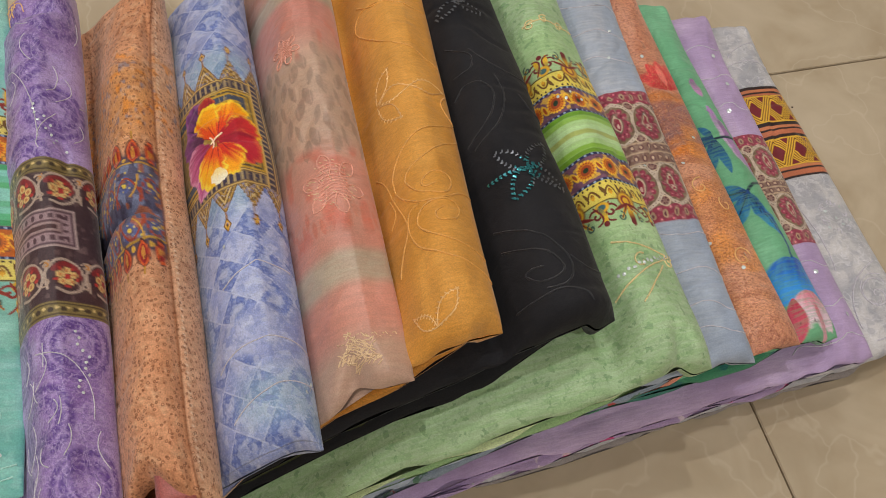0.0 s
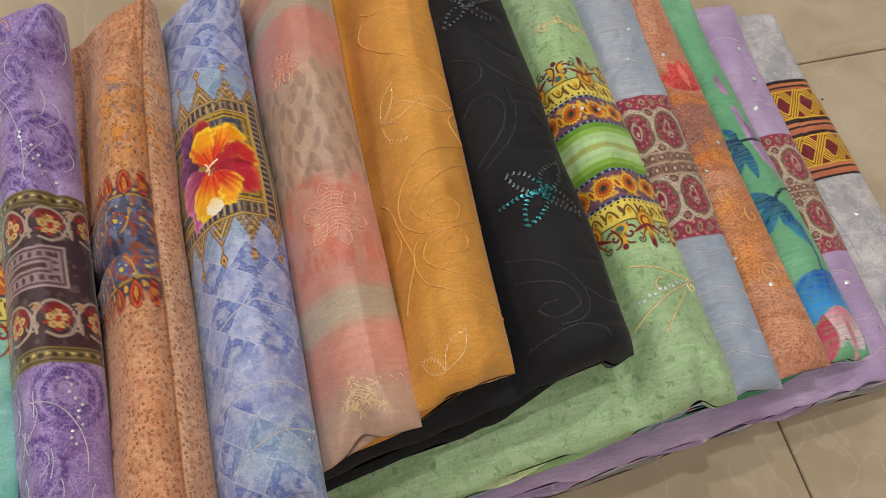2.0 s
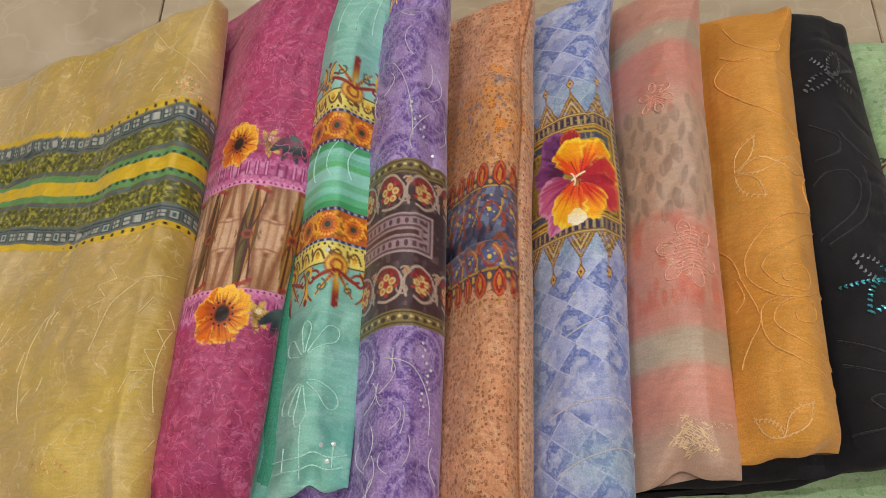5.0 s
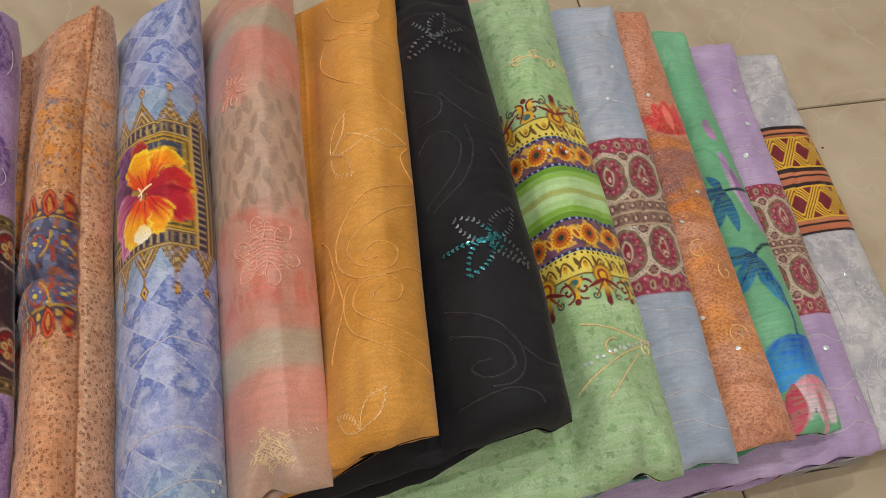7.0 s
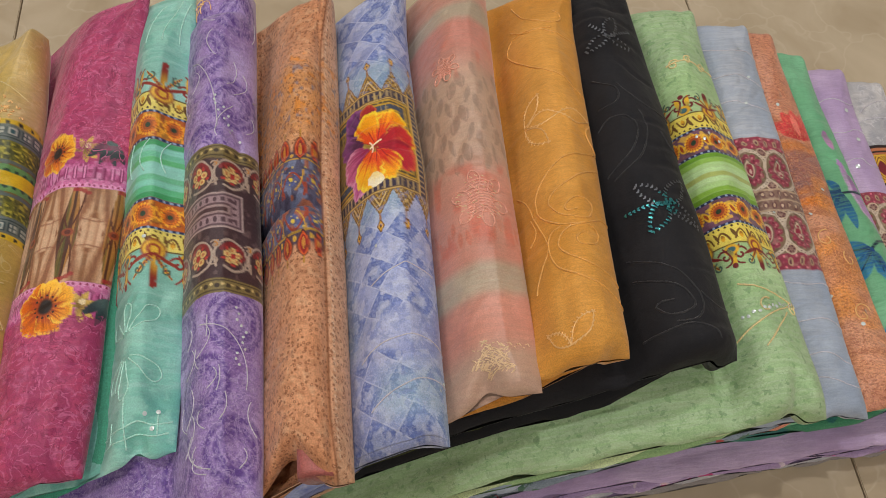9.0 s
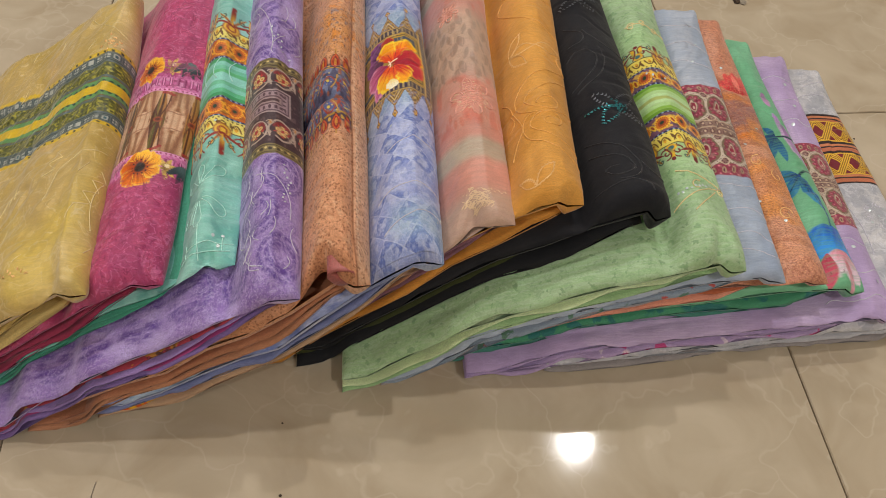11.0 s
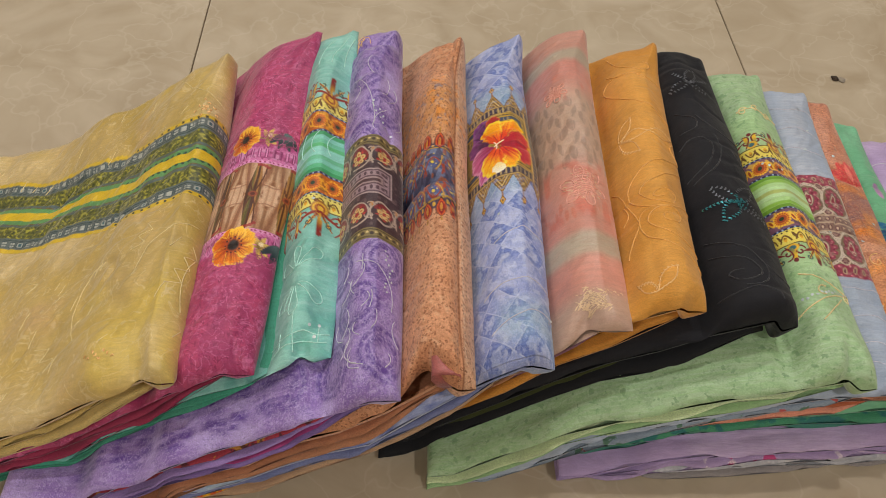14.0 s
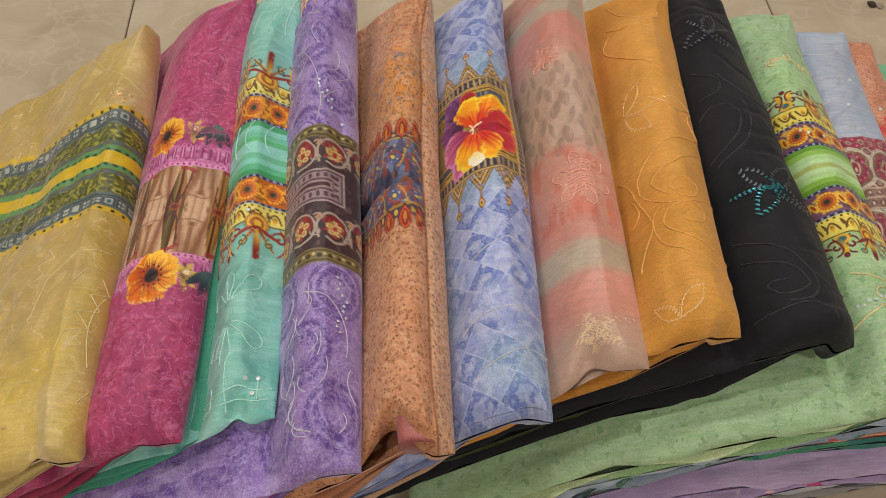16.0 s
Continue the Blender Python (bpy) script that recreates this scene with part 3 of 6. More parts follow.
# grey: white scroll embroidery, a band of gold lattice with maroon diamonds
def paint_grey(c):
    c.base((184, 182, 186), (172, 172, 178), (198, 195, 196), su=60, sv=45, seed=4)
    c.speck((160, 160, 168), 95, 0.62, 0.8, 0.5, 8)
    a, b = 0.179, 0.267
    c.border(a, b)
    c.band(a, b, (44, 28, 28))
    for k in (a + 0.002, a + 0.040, b - 0.012):
        c.band(k, k + 0.0045, (188, 110, 78))
        c.band(k + 0.0062, k + 0.009, (198, 122, 84))
    for v0 in (a + 0.011, a + 0.0525):
        v1 = v0 + 0.026
        c.band(v0, v1, (92, 48, 24))
        y = (c.v - v0 - 0.013) / 0.013
        inside = step(0.0, 0.0004, c.v - v0) * (1 - step(0.0, 0.0004, c.v - v1))
        c.mix(inside, (118, 34, 44))
        for sg in (1, -1):
            d = y - sg * 1.05 * np.arcsin(0.985 * np.sin((c.u + 0.004) * math.tau / 0.040)) / 1.4
            c.mix(inside * (1 - step(0.46, 0.52, np.abs(d))), (96, 52, 24))
            for o in (-0.39, -0.13, 0.13, 0.39):
                c.mix(inside * (1 - step(0.06, 0.11, np.abs(d - o))), (216, 164, 44))
                c.mix(inside * (1 - step(0.0, 0.05, np.abs(d - o - 0.03))) * 0.6, (242, 206, 96))
        c.band(v0, v0 + 0.0012, (222, 176, 62))
        c.band(v1 - 0.0012, v1, (222, 176, 62))


th = thing("pale grey folded fabric with a gold and maroon woven band")
fb = Fabric((0.432, 0.040, 0.024), (0.428, 0.336, 0.030), 0.34, 1, gap=0.057, puff=0.003, lean=-0.02)
outer(fb, th, cloth("pale_grey_cloth", rough=0.6, grain=0.12, sheen=0.3, prints=[("blot", (158, 158, 168), 130, 0.56, 0.7, 0.5), ("vine", (206, 204, 208), 90, 0.47, 0.50, 0.6)]), paint_grey, 0.42, dense=0.07, fine=(0.178, 0.268))
m = cloth("grey_brown_cloth", (150, 142, 140))
layer(fb, th, m, 0.0, 0.18, 0.002, 0.006)
layer(fb, th, cloth("light_grey_cloth", (182, 180, 184)), 0.2, 0.4, 0.0, 0.002)
ln = [spiral(0.030, 0.075, 0.014, 1.4, 0.6), spiral(0.030, 0.075, 0.018, 0.8, 0.9), arc_line((0.018, 0.10), (0.055, 0.09), (0.055, 0.055)),
      arc_line((0.05, 0.045), (0.02, 0.04), (0.004, 0.06)), arc_line((0.06, 0.17), (0.045, 0.13), (0.052, 0.10)),
      arc_line((0.05, 0.29), (0.03, 0.30), (0.01, 0.288)), arc_line((0.045, 0.30), (0.03, 0.318), (0.012, 0.312))]
threads(fb, th, M_PALE, ln, 0.00055, "white scroll embroidery")
threads(fb, th, M_PALE, [spiral(0.03 + 0.011 * math.cos(k), 0.14 + 0.012 * math.sin(k), 0.003, 0.9, k) for k in range(9)], 0.0005)
spangles(fb, th, M_SEQ_SILVER, [(0.022, 0.148), (0.030, 0.139), (0.026, 0.133), (0.036, 0.146), (0.018, 0.136), (0.04, 0.132)], 0.0013, "silvery sequins", seed=3)


# a paisley border shared by two of the fabrics
def paisley_band(c, a, b, rose, cream, dark):
    c.border(a, b)
    c.band(a, b, dark)
    for v0 in (a, b - 0.011):
        c.band(v0, v0 + 0.011, rose)
        c.dots(v0 + 0.0055, 0.0085, 0.0021, (178, 150, 120), rv=0.0030)
        c.dots(v0 + 0.0055, 0.0085, 0.0009, (110, 60, 70), rv=0.0015)
        c.dots(v0 + 0.0018, 0.0085, 0.0009, (225, 120, 140), phase=0.5)
        c.dots(v0 + 0.0092, 0.0085, 0.0009, (225, 120, 140), phase=0.5)
    for v0 in (a + 0.011, b - 0.011 - 0.031):
        vm = v0 + 0.0155
        c.band(v0, v0 + 0.031, (128, 108, 84))
        c.speck((92, 70, 58), 520, 0.55, 0.7, 0.5, 5, v0=v0, v1=v0 + 0.031, soft=0.0005)
        for k, u in enumerate(np.arange(-0.006, 0.09, 0.0245)):
            for sg in (1, -1):
                for h in (1, -1):
                    ln = arc_line((u + sg * 0.0122, vm + h * 0.0052), (u + sg * 0.0108, vm + h * 0.0125), (u, vm + h * 0.0158))
                    c.line(ln, 0.0021, cream)
                    for p in ln[::2]:
                        c.blob(p[0], p[1], 0.0004, 0.0004, (90, 60, 60))
                c.line([(u + sg * 0.0122, vm - 0.0055), (u + sg * 0.0122, vm + 0.0055)], 0.0019, cream)
            c.blob(u + 0.0122, vm + 0.0128, 0.0044, 0.0040, (150, 116, 106))
            c.blob(u + 0.0122, vm + 0.0128, 0.0044, 0.0040, (204, 184, 158), ring=0.2, soft=0.1)
            c.blob(u + 0.0122, vm - 0.0128, 0.0044, 0.0040, (150, 116, 106))
            c.blob(u + 0.0122, vm - 0.0128, 0.0044, 0.0040, (204, 184, 158), ring=0.2, soft=0.1)
            for h in (1, -1):
                for q in range(6):
                    t = q * math.tau / 6
                    c.blob(u + 0.0122 + 0.0021 * math.cos(t), vm + h * 0.0128 + 0.0021 * math.sin(t), 0.0008, 0.0008, (100, 58, 62))
            for q in range(12):
                t = q * math.tau / 12
                c.blob(u + 0.0078 * math.cos(t), vm + 0.0104 * math.sin(t), 0.0023, 0.0023, rose)
            c.blob(u, vm, 0.0080, 0.0106, rose)
            for q in range(12):
                t = q * math.tau / 12
                c.blob(u + 0.0074 * math.cos(t), vm + 0.0098 * math.sin(t), 0.0008, 0.0008, (196, 116, 124))
                c.blob(u + 0.0066 * math.cos(t + 0.26), vm + 0.0086 * math.sin(t + 0.26), 0.0008, 0.0008, (116, 34, 54))
            c.leaf(u, vm - 0.0075, 0.0165, 0.0092, 90, (120, 92, 80))
            c.leaf(u, vm - 0.0062, 0.0138, 0.0070, 90, (206, 184, 160))
            c.leaf(u, vm - 0.0052, 0.0110, 0.0050, 90, (150, 44, 66))
            c.blob(u, vm - 0.0015, 0.0010, 0.0020, (214, 176, 164))
    m0, m1 = a + 0.042, b - 0.042
    c.band(m0, m1, (134, 104, 92))
    for q in (m0, (m0 + m1) / 2 - 0.0006, m1 - 0.0014):
        c.band(q, q + 0.0014, (190, 164, 138))
    for q in ((m0 * 3 + m1) / 4, (m0 + 3 * m1) / 4):
        c.dots(q, 0.0062, 0.0022, (108, 72, 72), rv=0.0026)
        c.dots(q, 0.0062, 0.0010, (200, 172, 146), rv=0.0014)
    c.speck((92, 58, 62), 620, 0.55, 0.75, 0.22, 6, v0=a, v1=b, soft=0.0004)
    c.speck((206, 186, 166), 560, 0.62, 0.8, 0.2, 16, v0=a, v1=b, soft=0.0004)


def paint_lilac(c):
    c.base((184, 160, 198), (174, 150, 190), (194, 172, 205), su=25, sv=14, seed=9)
    paisley_band(c, 0.116, 0.212, (150, 58, 80), (196, 178, 160), (120, 92, 88))


th = thing("lilac folded fabric with a rose paisley border band")
fb = Fabric((0.3740, 0.0340, 0.0430), (0.3825, 0.3350, 0.0460), 0.345, 6, gap=0.040, puff=0.004, lean=-0.018, dents=[(0.012, 0.035, 0.006, 0.008, 0.01)])
outer(fb, th, cloth("lilac_cloth", rough=0.65, grain=0.12, prints=[("weft", (172, 148, 190), 900, 0.5, 0.62, 0.4)]), paint_lilac, 0.52, fine=(0.115, 0.213))
layer(fb, th, cloth("lilac_lining", (160, 138, 178)), 0.24, 0.50, -0.001, 0.003)
layer(fb, th, cloth("lilac_shade_lining", (172, 148, 186), prints=[("blot", (196, 60, 120), 45, 0.62, 0.68, 0.9), ("blot", (226, 210, 214), 60, 0.60, 0.66, 0.7)]), 0.0, 0.22, 0.001, 0.005)
threads(fb, th, M_PALE, [[(0.0 + k * 0.006, v + 0.003 * math.sin(k * 1.1 + v * 90)) for k in range(12)] for v in (0.24, 0.27, 0.30, 0.10, 0.07, 0.045)], 0.0004, "white running stitches")
spangles(fb, th, M_SEQ_SILVER, [(0.02, 0.29), (0.03, 0.235), (0.018, 0.262), (0.015, 0.06), (0.024, 0.093)], 0.0018, seed=4)


# green with painted blue and pink flowers
def paint_emerald(c):
    lie = c.v
    c.u = c.u - 0.0095
    c.base((118, 182, 142), (108, 172, 130), (128, 190, 150), su=20, sv=9, seed=12)
    c.v = np.interp(c.v, (0.0, 0.053, 0.0965, 0.1494, 0.199, 0.4), (0.017, 0.070, 0.116, 0.166, 0.197, 0.398))
    c.leaf(0.014, 0.252, 0.018, 0.010, -80, (196, 140, 190), (160, 100, 160))
    c.leaf(0.012, 0.226, 0.046, 0.012, -82, (208, 176, 212), (164, 116, 178))
    c.leaf(0.009, 0.214, 0.040, 0.009, -78, (184, 132, 190), (146, 92, 156))
    c.line(arc_line((-0.004, 0.197), (0.012, 0.198), (0.024, 0.196)), 0.0013, (18, 40, 60))
    for q, n, w in ((178, 0.024, 0.008), (228, 0.022, 0.008), (265, 0.020, 0.008), (125, 0.014, 0.006)):
        c.leaf(0.020, 0.197, n, w, q, (34, 104, 150), (16, 48, 84))
    c.line(arc_line((-0.004, 0.172), (0.010, 0.172), (0.019, 0.166)), 0.0014, (18, 40, 60))
    for q, n, w in ((172, 0.026, 0.010), (226, 0.030, 0.012), (284, 0.034, 0.014)):
        c.leaf(0.018, 0.166, n, w, q, (44, 134, 190), (16, 62, 110))
        x, y = math.cos(math.radians(q)), math.sin(math.radians(q))
        c.line([(0.018, 0.166), (0.018 - x * n * 0.9, 0.166 + y * n * 0.9)], 0.0008, (16, 44, 80))
    c.line(arc_line((0.018, 0.166), (0.002, 0.138), (0.011, 0.112)), 0.0020, (22, 66, 130))
    for du, q in ((0.0, 262), (-0.004, 300), (0.005, 236), (0.002, 280), (-0.002, 250)):
        c.leaf(0.011 + du * 0.3, 0.116, 0.040, 0.030, q, (54, 146, 224), (24, 84, 184))
    for q in (236, 262, 288):
        c.leaf(0.011, 0.090, 0.030, 0.020, q, (222, 196, 208), (216, 120, 140))
    c.leaf(0.026, 0.086, 0.030, 0.013, 256, (206, 84, 108), (176, 52, 74))
    c.leaf(0.012, 0.080, 0.026, 0.010, 268, (226, 160, 176), (206, 90, 112))
    c.u, c.v = c.u + 0.0095, lie


th = thing("emerald green folded fabric printed with blue and pink flowers")
fb = Fabric((0.3400, 0.0460, 0.0700), (0.3385, 0.3350, 0.0670), 0.32, 11, gap=0.034, puff=0.004, dents=[(0.008, 0.045, 0.010, 0.006, 0.012), (0.03, 0.045, 0.005, 0.008, 0.01)], wrinkle=0.0016)
outer(fb, th, cloth("emerald_cloth", rough=0.6, grain=0.1, prints=[("weft", (98, 162, 122), 700, 0.52, 0.64, 0.3)]), paint_emerald, 0.5, fine=(0.05, 0.23))
layer(fb, th, cloth("deep_green_lining", (70, 138, 104), prints=[("blot", (34, 96, 108), 40, 0.58, 0.66, 0.7)]), 0.22, 0.48, 0.002, 0.002)
layer(fb, th, cloth("teal_green_lining", (66, 124, 110)), 0.0, 0.2, 0.0, 0.006)


# coral with a mauve and orange shaded print
def paint_coral(c):
    c.base((198, 134, 108), (188, 120, 92), (208, 150, 126), su=50, sv=30, seed=15)
    c.band(0.175, 0.224, (150, 100, 96), 0.006)
    c.band(0.062, 0.178, (198, 132, 80), 0.02, 0.8)
    c.speck((214, 158, 132), 45, 0.5, 0.65, 0.7, 31, 1.5, 0.05, 0.18)
    c.speck((206, 128, 44), 38, 0.55, 0.68, 0.7, 33, 2.0, 0.06, 0.19)
    c.band(0.176, 0.186, (206, 118, 40), 0.003)
    c.band(0.222, 0.230, (206, 124, 60), 0.003)
    c.speck((232, 150, 60), 60, 0.5, 0.75, 0.6, 4, 1.5, 0.07, 0.20)
    c.speck((160, 96, 66), 70, 0.55, 0.8, 0.6, 21, 3.0, 0.06, 0.23)
    c.speck((120, 100, 110), 110, 0.6, 0.8, 0.5, 22, 3.0, 0.18, 0.22)
    f = np.sin(c.v * 2600 + 3 * vnoise(c.u * 300, c.v * 200, 4)) * np.sin(c.u * 900 + 6 * vnoise(c.u * 90, c.v * 260, 2))
    c.mix(step(0.35, 0.75, f) * 0.6, (138, 70, 50))
    c.mix(step(0.35, 0.75, -f) * 0.25, (230, 170, 130))
    for q in (120, 95, 70, 150, 40):
        c.leaf(0.018, 0.234, 0.024, 0.014, q, (214, 58, 66), (180, 34, 48))
    c.leaf(0.018, 0.236, 0.018, 0.008, 100, (240, 120, 110))


th = thing("coral and orange folded fabric with a shaded floral print")
fb = Fabric((0.2990, 0.0430, 0.0860), (0.3030, 0.3360, 0.0910), 0.31, 16, gap=0.042, puff=0.004, dents=[(0.03, 0.04, 0.005, 0.01, 0.012)], wrinkle=0.0016)
outer(fb, th, cloth("coral_cloth", rough=0.6, grain=0.25, sheen=0.3, prints=[("vine", (232, 170, 122), 420, 0.47, 0.52, 0.4), ("vine", (150, 80, 60), 300, 0.40, 0.44, 0.5)]), paint_coral, 0.45, step_v=0.0008)
layer(fb, th, cloth("rust_lining", (176, 96, 62)), 0.24, 0.43, -0.002, 0.004)
layer(fb, th, cloth("salmon_lining", (222, 148, 122)), 0.0, 0.22, 0.004, 0.032, "flat salmon pink lining piece")
threads(fb, th, M_GOLD, [spiral(0.022, 0.096, 0.008, 1.2, 0.3), spiral(0.03, 0.15, 0.007, 1.1, 1.2), spiral(0.016, 0.135, 0.006, 1.0, 2.2)], 0.0005)
spangles(fb, th, M_SEQ_SILVER, [(0.020, 0.098), (0.026, 0.089), (0.034, 0.17), (0.03, 0.262), (0.016, 0.19), (0.04, 0.11)], 0.0014, seed=6)


# light blue with the paisley band
def paint_sky(c):
    c.base((166, 176, 192), (156, 168, 188), (178, 184, 196), su=30, sv=12, seed=18)
    paisley_band(c, 0.120, 0.2205, (150, 56, 78), (200, 184, 166), (126, 98, 92))


th = thing("light grey-blue folded fabric with a rose paisley border band")
fb = Fabric((0.2560, 0.0340, 0.1065), (0.2695, 0.3260, 0.1090), 0.29, 21, gap=0.046, puff=0.004, lean=-0.02, wrinkle=0.0018, dents=[(0.03, 0.05, 0.004, 0.012, 0.02)])
outer(fb, th, cloth("sky_cloth", rough=0.6, grain=0.1, prints=[("weft", (150, 162, 184), 700, 0.5, 0.62, 0.4)]), paint_sky, 0.4, fine=(0.121, 0.227))
layer(fb, th, cloth("blue_grey_lining", (140, 152, 166), prints=[("blot", (66, 110, 70), 60, 0.66, 0.70, 0.8), ("blot", (186, 70, 60), 75, 0.69, 0.73, 0.9)]), 0.14, 0.38, 0.002, 0.003)
layer(fb, th, cloth("dusky_lining", (160, 150, 150)), 0.0, 0.12, 0.0, 0.006)
threads(fb, th, M_PALE, [[(0.0 + k * 0.006, v + 0.12 * k * 0.006 + 0.002 * math.sin(k * 0.9 + v * 60)) for k in range(11)] for v in (0.246, 0.27, 0.295, 0.108, 0.082, 0.06, 0.045)], 0.0004, "white running stitches")
spangles(fb, th, M_SEQ_SILVER, [(0.03, 0.25), (0.02, 0.275), (0.036, 0.16), (0.02, 0.2), (0.028, 0.30)], 0.0011, seed=8)


# a striped border with rosettes, in two colourings
def rosette_border(c, mid, s, o, y, m, stripes, orange, ground, edge, cream, reds, first, pitch, motif):
    """Mirrored about mid: stripes to s, rosette band to o, cream scroll strip to y, flowered fringe to m."""
    n = len(stripes)
    c.border(mid - m - 0.001, mid + m + 0.001)
    for k, q in enumerate(stripes):
        c.band(mid - s + 2 * s * k / n, mid - s + 2 * s * (k + 1) / n, q, 0.0006)
    for sg in (1, -1):
        def band(a, b, col):
            c.band(min(mid + sg * a, mid + sg * b), max(mid + sg * a, mid + sg * b), col)
        band(s, o, ground)
        band(s, s + 0.0018, edge)
        band(o - 0.0016, o, edge)
        vm = mid + sg * (s + o) / 2
        lo, hi = sorted((mid + sg * (s + 0.002), mid + sg * (o - 0.002)))
        c.speck(orange[1], 330, 0.58, 0.7, 0.7, 7, v0=lo, v1=hi, soft=0.0004)
        c.speck((70, 52, 40), 400, 0.6, 0.7, 0.5, 17, v0=lo, v1=hi, soft=0.0004)
        c.dots(mid + sg * (s + 0.0009), 0.004, 0.0008, (150, 170, 200))
        c.dots(mid + sg * (o - 0.0008), 0.004, 0.0008, (150, 170, 200))
        for u in np.arange(first - 2 * pitch, 0.09, pitch):
            c.blob(u, vm, 0.0062, 0.0062, orange[0])
            for i in range(18):
                t = i * math.tau / 18
                c.blob(u + 0.0056 * math.cos(t), vm + 0.0056 * math.sin(t), 0.0008, 0.0008, orange[1])
                c.blob(u + 0.0042 * math.cos(t + 0.17), vm + 0.0042 * math.sin(t + 0.17), 0.0005, 0.0005, orange[2])
            c.blob(u, vm, 0.0036, 0.0036, orange[2])
            c.blob(u, vm, 0.0017, 0.0017, (40, 60, 40))
            c.blob(u + pitch / 2, vm, 0.0020, 0.0048, orange[1], 30)
            c.blob(u + pitch / 2, vm, 0.0010, 0.0028, orange[2], 30)
        band(o, y, cream)
        c.dots(mid + sg * (o + 0.0012), 0.0036, 0.0008, (70, 50, 30))
        for u in np.arange(-0.002, 0.09, 0.0105):
            vv = mid + sg * (o + y) / 2
            c.line(arc_line((u - 0.0038, vv + sg * 0.003), (u, vv - sg * 0.0075), (u + 0.0038, vv + sg * 0.003)), 0.0010, (112, 74, 30))
            c.leaf(u, vv - sg * 0.001, 0.0045, 0.0030, 90 * sg, (226, 170, 40), (130, 70, 30))
            c.leaf(u + 0.0052, vv - sg * 0.004, 0.0075, 0.0022, 90 * sg + 20, (110, 78, 34))
        band(y - 0.0008, y, (64, 42, 26))
        for u in np.arange(motif - 0.036, 0.09, 0.036):
            up = 90 * sg
            c.blob(u, mid + sg * y, 0.0078, 0.0066, reds[0])
            c.blob(u, mid + sg * y, 0.0066, 0.0056, reds[2])
            c.blob(u, mid + sg * y, 0.0046, 0.0040, reds[1])
            c.blob(u, mid + sg * y, 0.0026, 0.0024, reds[2])
            c.leaf(u, mid + sg * (y + 0.004), m - y - 0.002, 0.0046, up, reds[0], reds[2])
            for d in (38, -38, 66, -66):
                c.leaf(u, mid + sg * (y + 0.002), (m - y) * (0.95 - 0.002 * abs(d)), 0.0024, up + d, reds[1] if abs(d) > 50 else reds[2], reds[0])
                tx, ty = math.cos(math.radians(up + d)), math.sin(math.radians(up + d))
                c.line([(u, mid + sg * (y + 0.002)), (u - tx * (m - y) * 0.8, mid + sg * (y + 0.002) + ty * (m - y) * 0.8)], 0.0007, reds[0])
            for d in (1, -1):
                c.line(spiral(u + d * 0.0135, mid + sg * (y + 0.0065), 0.0046, 1.1, 0.5, 22, d), 0.0011, reds[0])
                c.leaf(u + d * 0.0165, mid + sg * (y + 0.002), (m - y) * 0.75, 0.0036, up - d * 12, reds[2], (70, 110, 90))
                c.line(spiral(u + d * 0.008, mid + sg * (y + 0.011), 0.0034, 1.0, 1.8, 18, -d), 0.0009, (76, 104, 92))
                c.line(arc_line((u + d * 0.0135, mid + sg * (y + 0.001)), (u + d * 0.021, mid + sg * (y + 0.012)), (u + d * 0.0125, mid + sg * (m - 0.003))), 0.0009, reds[0])
                c.blob(u + d * 0.018, mid + sg * (y + (m - y) * 0.85), 0.0018, 0.0018, reds[0])
            c.blob(u, mid + sg * (m - 0.001), 0.0024, 0.0024, reds[0])
            c.blob(u + 0.018, mid + sg * (y + 0.003), 0.0046, 0.0036, (226, 176, 40))
            c.blob(u + 0.018, mid + sg * (y + 0.003), 0.0026, 0.0020, (64, 104, 110))


def paint_lime(c):
    c.base((174, 204, 152), (164, 196, 142), (186, 214, 166), su=18, sv=60, seed=24)
    g = (1 - step(0.07, 0.11, c.v)) + step(0.25, 0.27, c.v)
    c.mix(g * 0.8, (170, 194, 156))
    c.mix(step(0.3, 0.9, np.sin(c.v * 700 + 2 * vnoise(c.u * 30, c.v * 90, 3))) * 0.12, (120, 164, 100))
    rosette_border(c, 0.1710, 0.0165, 0.0360, 0.0490, 0.0645,
                   [(112, 158, 42), (140, 186, 70), (178, 216, 142), (190, 222, 160), (172, 186, 104), (188, 222, 160), (180, 216, 148), (146, 190, 84), (110, 160, 44)],
                   ((222, 136, 30), (240, 190, 60), (168, 72, 34)), (122, 82, 104), (34, 44, 84), (232, 212, 96), ((112, 30, 36), (150, 52, 40), (228, 182, 44)), 0.0326, 0.016, 0.030)


th = thing("lime green folded fabric with striped rosette border and stitched motifs")
fb = Fabric((0.2165, 0.0270, 0.1340), (0.2206, 0.3220, 0.1300), 0.28, 26, gap=0.049, dents=[(0.020, 0.026, 0.010, 0.006, 0.014), (0.006, 0.04, -0.003, 0.01, 0.012)], wrinkle=0.0018, notches=[(0.022, 0.007, 0.006)])
outer(fb, th, cloth("lime_cloth", rough=0.62, grain=0.12, prints=[("vine", (122, 156, 112), 200, 0.55, 0.60, 0.35), ("blot", (112, 148, 106), 190, 0.63, 0.67, 0.6), ("weft", (140, 182, 120), 500, 0.52, 0.64, 0.35)]), paint_lime, 0.36, step_u=0.00036, fine=(0.104, 0.238))
layer(fb, th, cloth("lime_edge", (198, 212, 164), 0.5, spec=0.5), 0.26, 0.34, 0.001, 0.002, "pale stitched edge")
layer(fb, th, cloth("sage_lining", (150, 182, 130)), 0.12, 0.25, 0.003, 0.001)
layer(fb, th, cloth("pale_lime_lining", (176, 200, 150)), 0.0, 0.11, 0.0, 0.004)
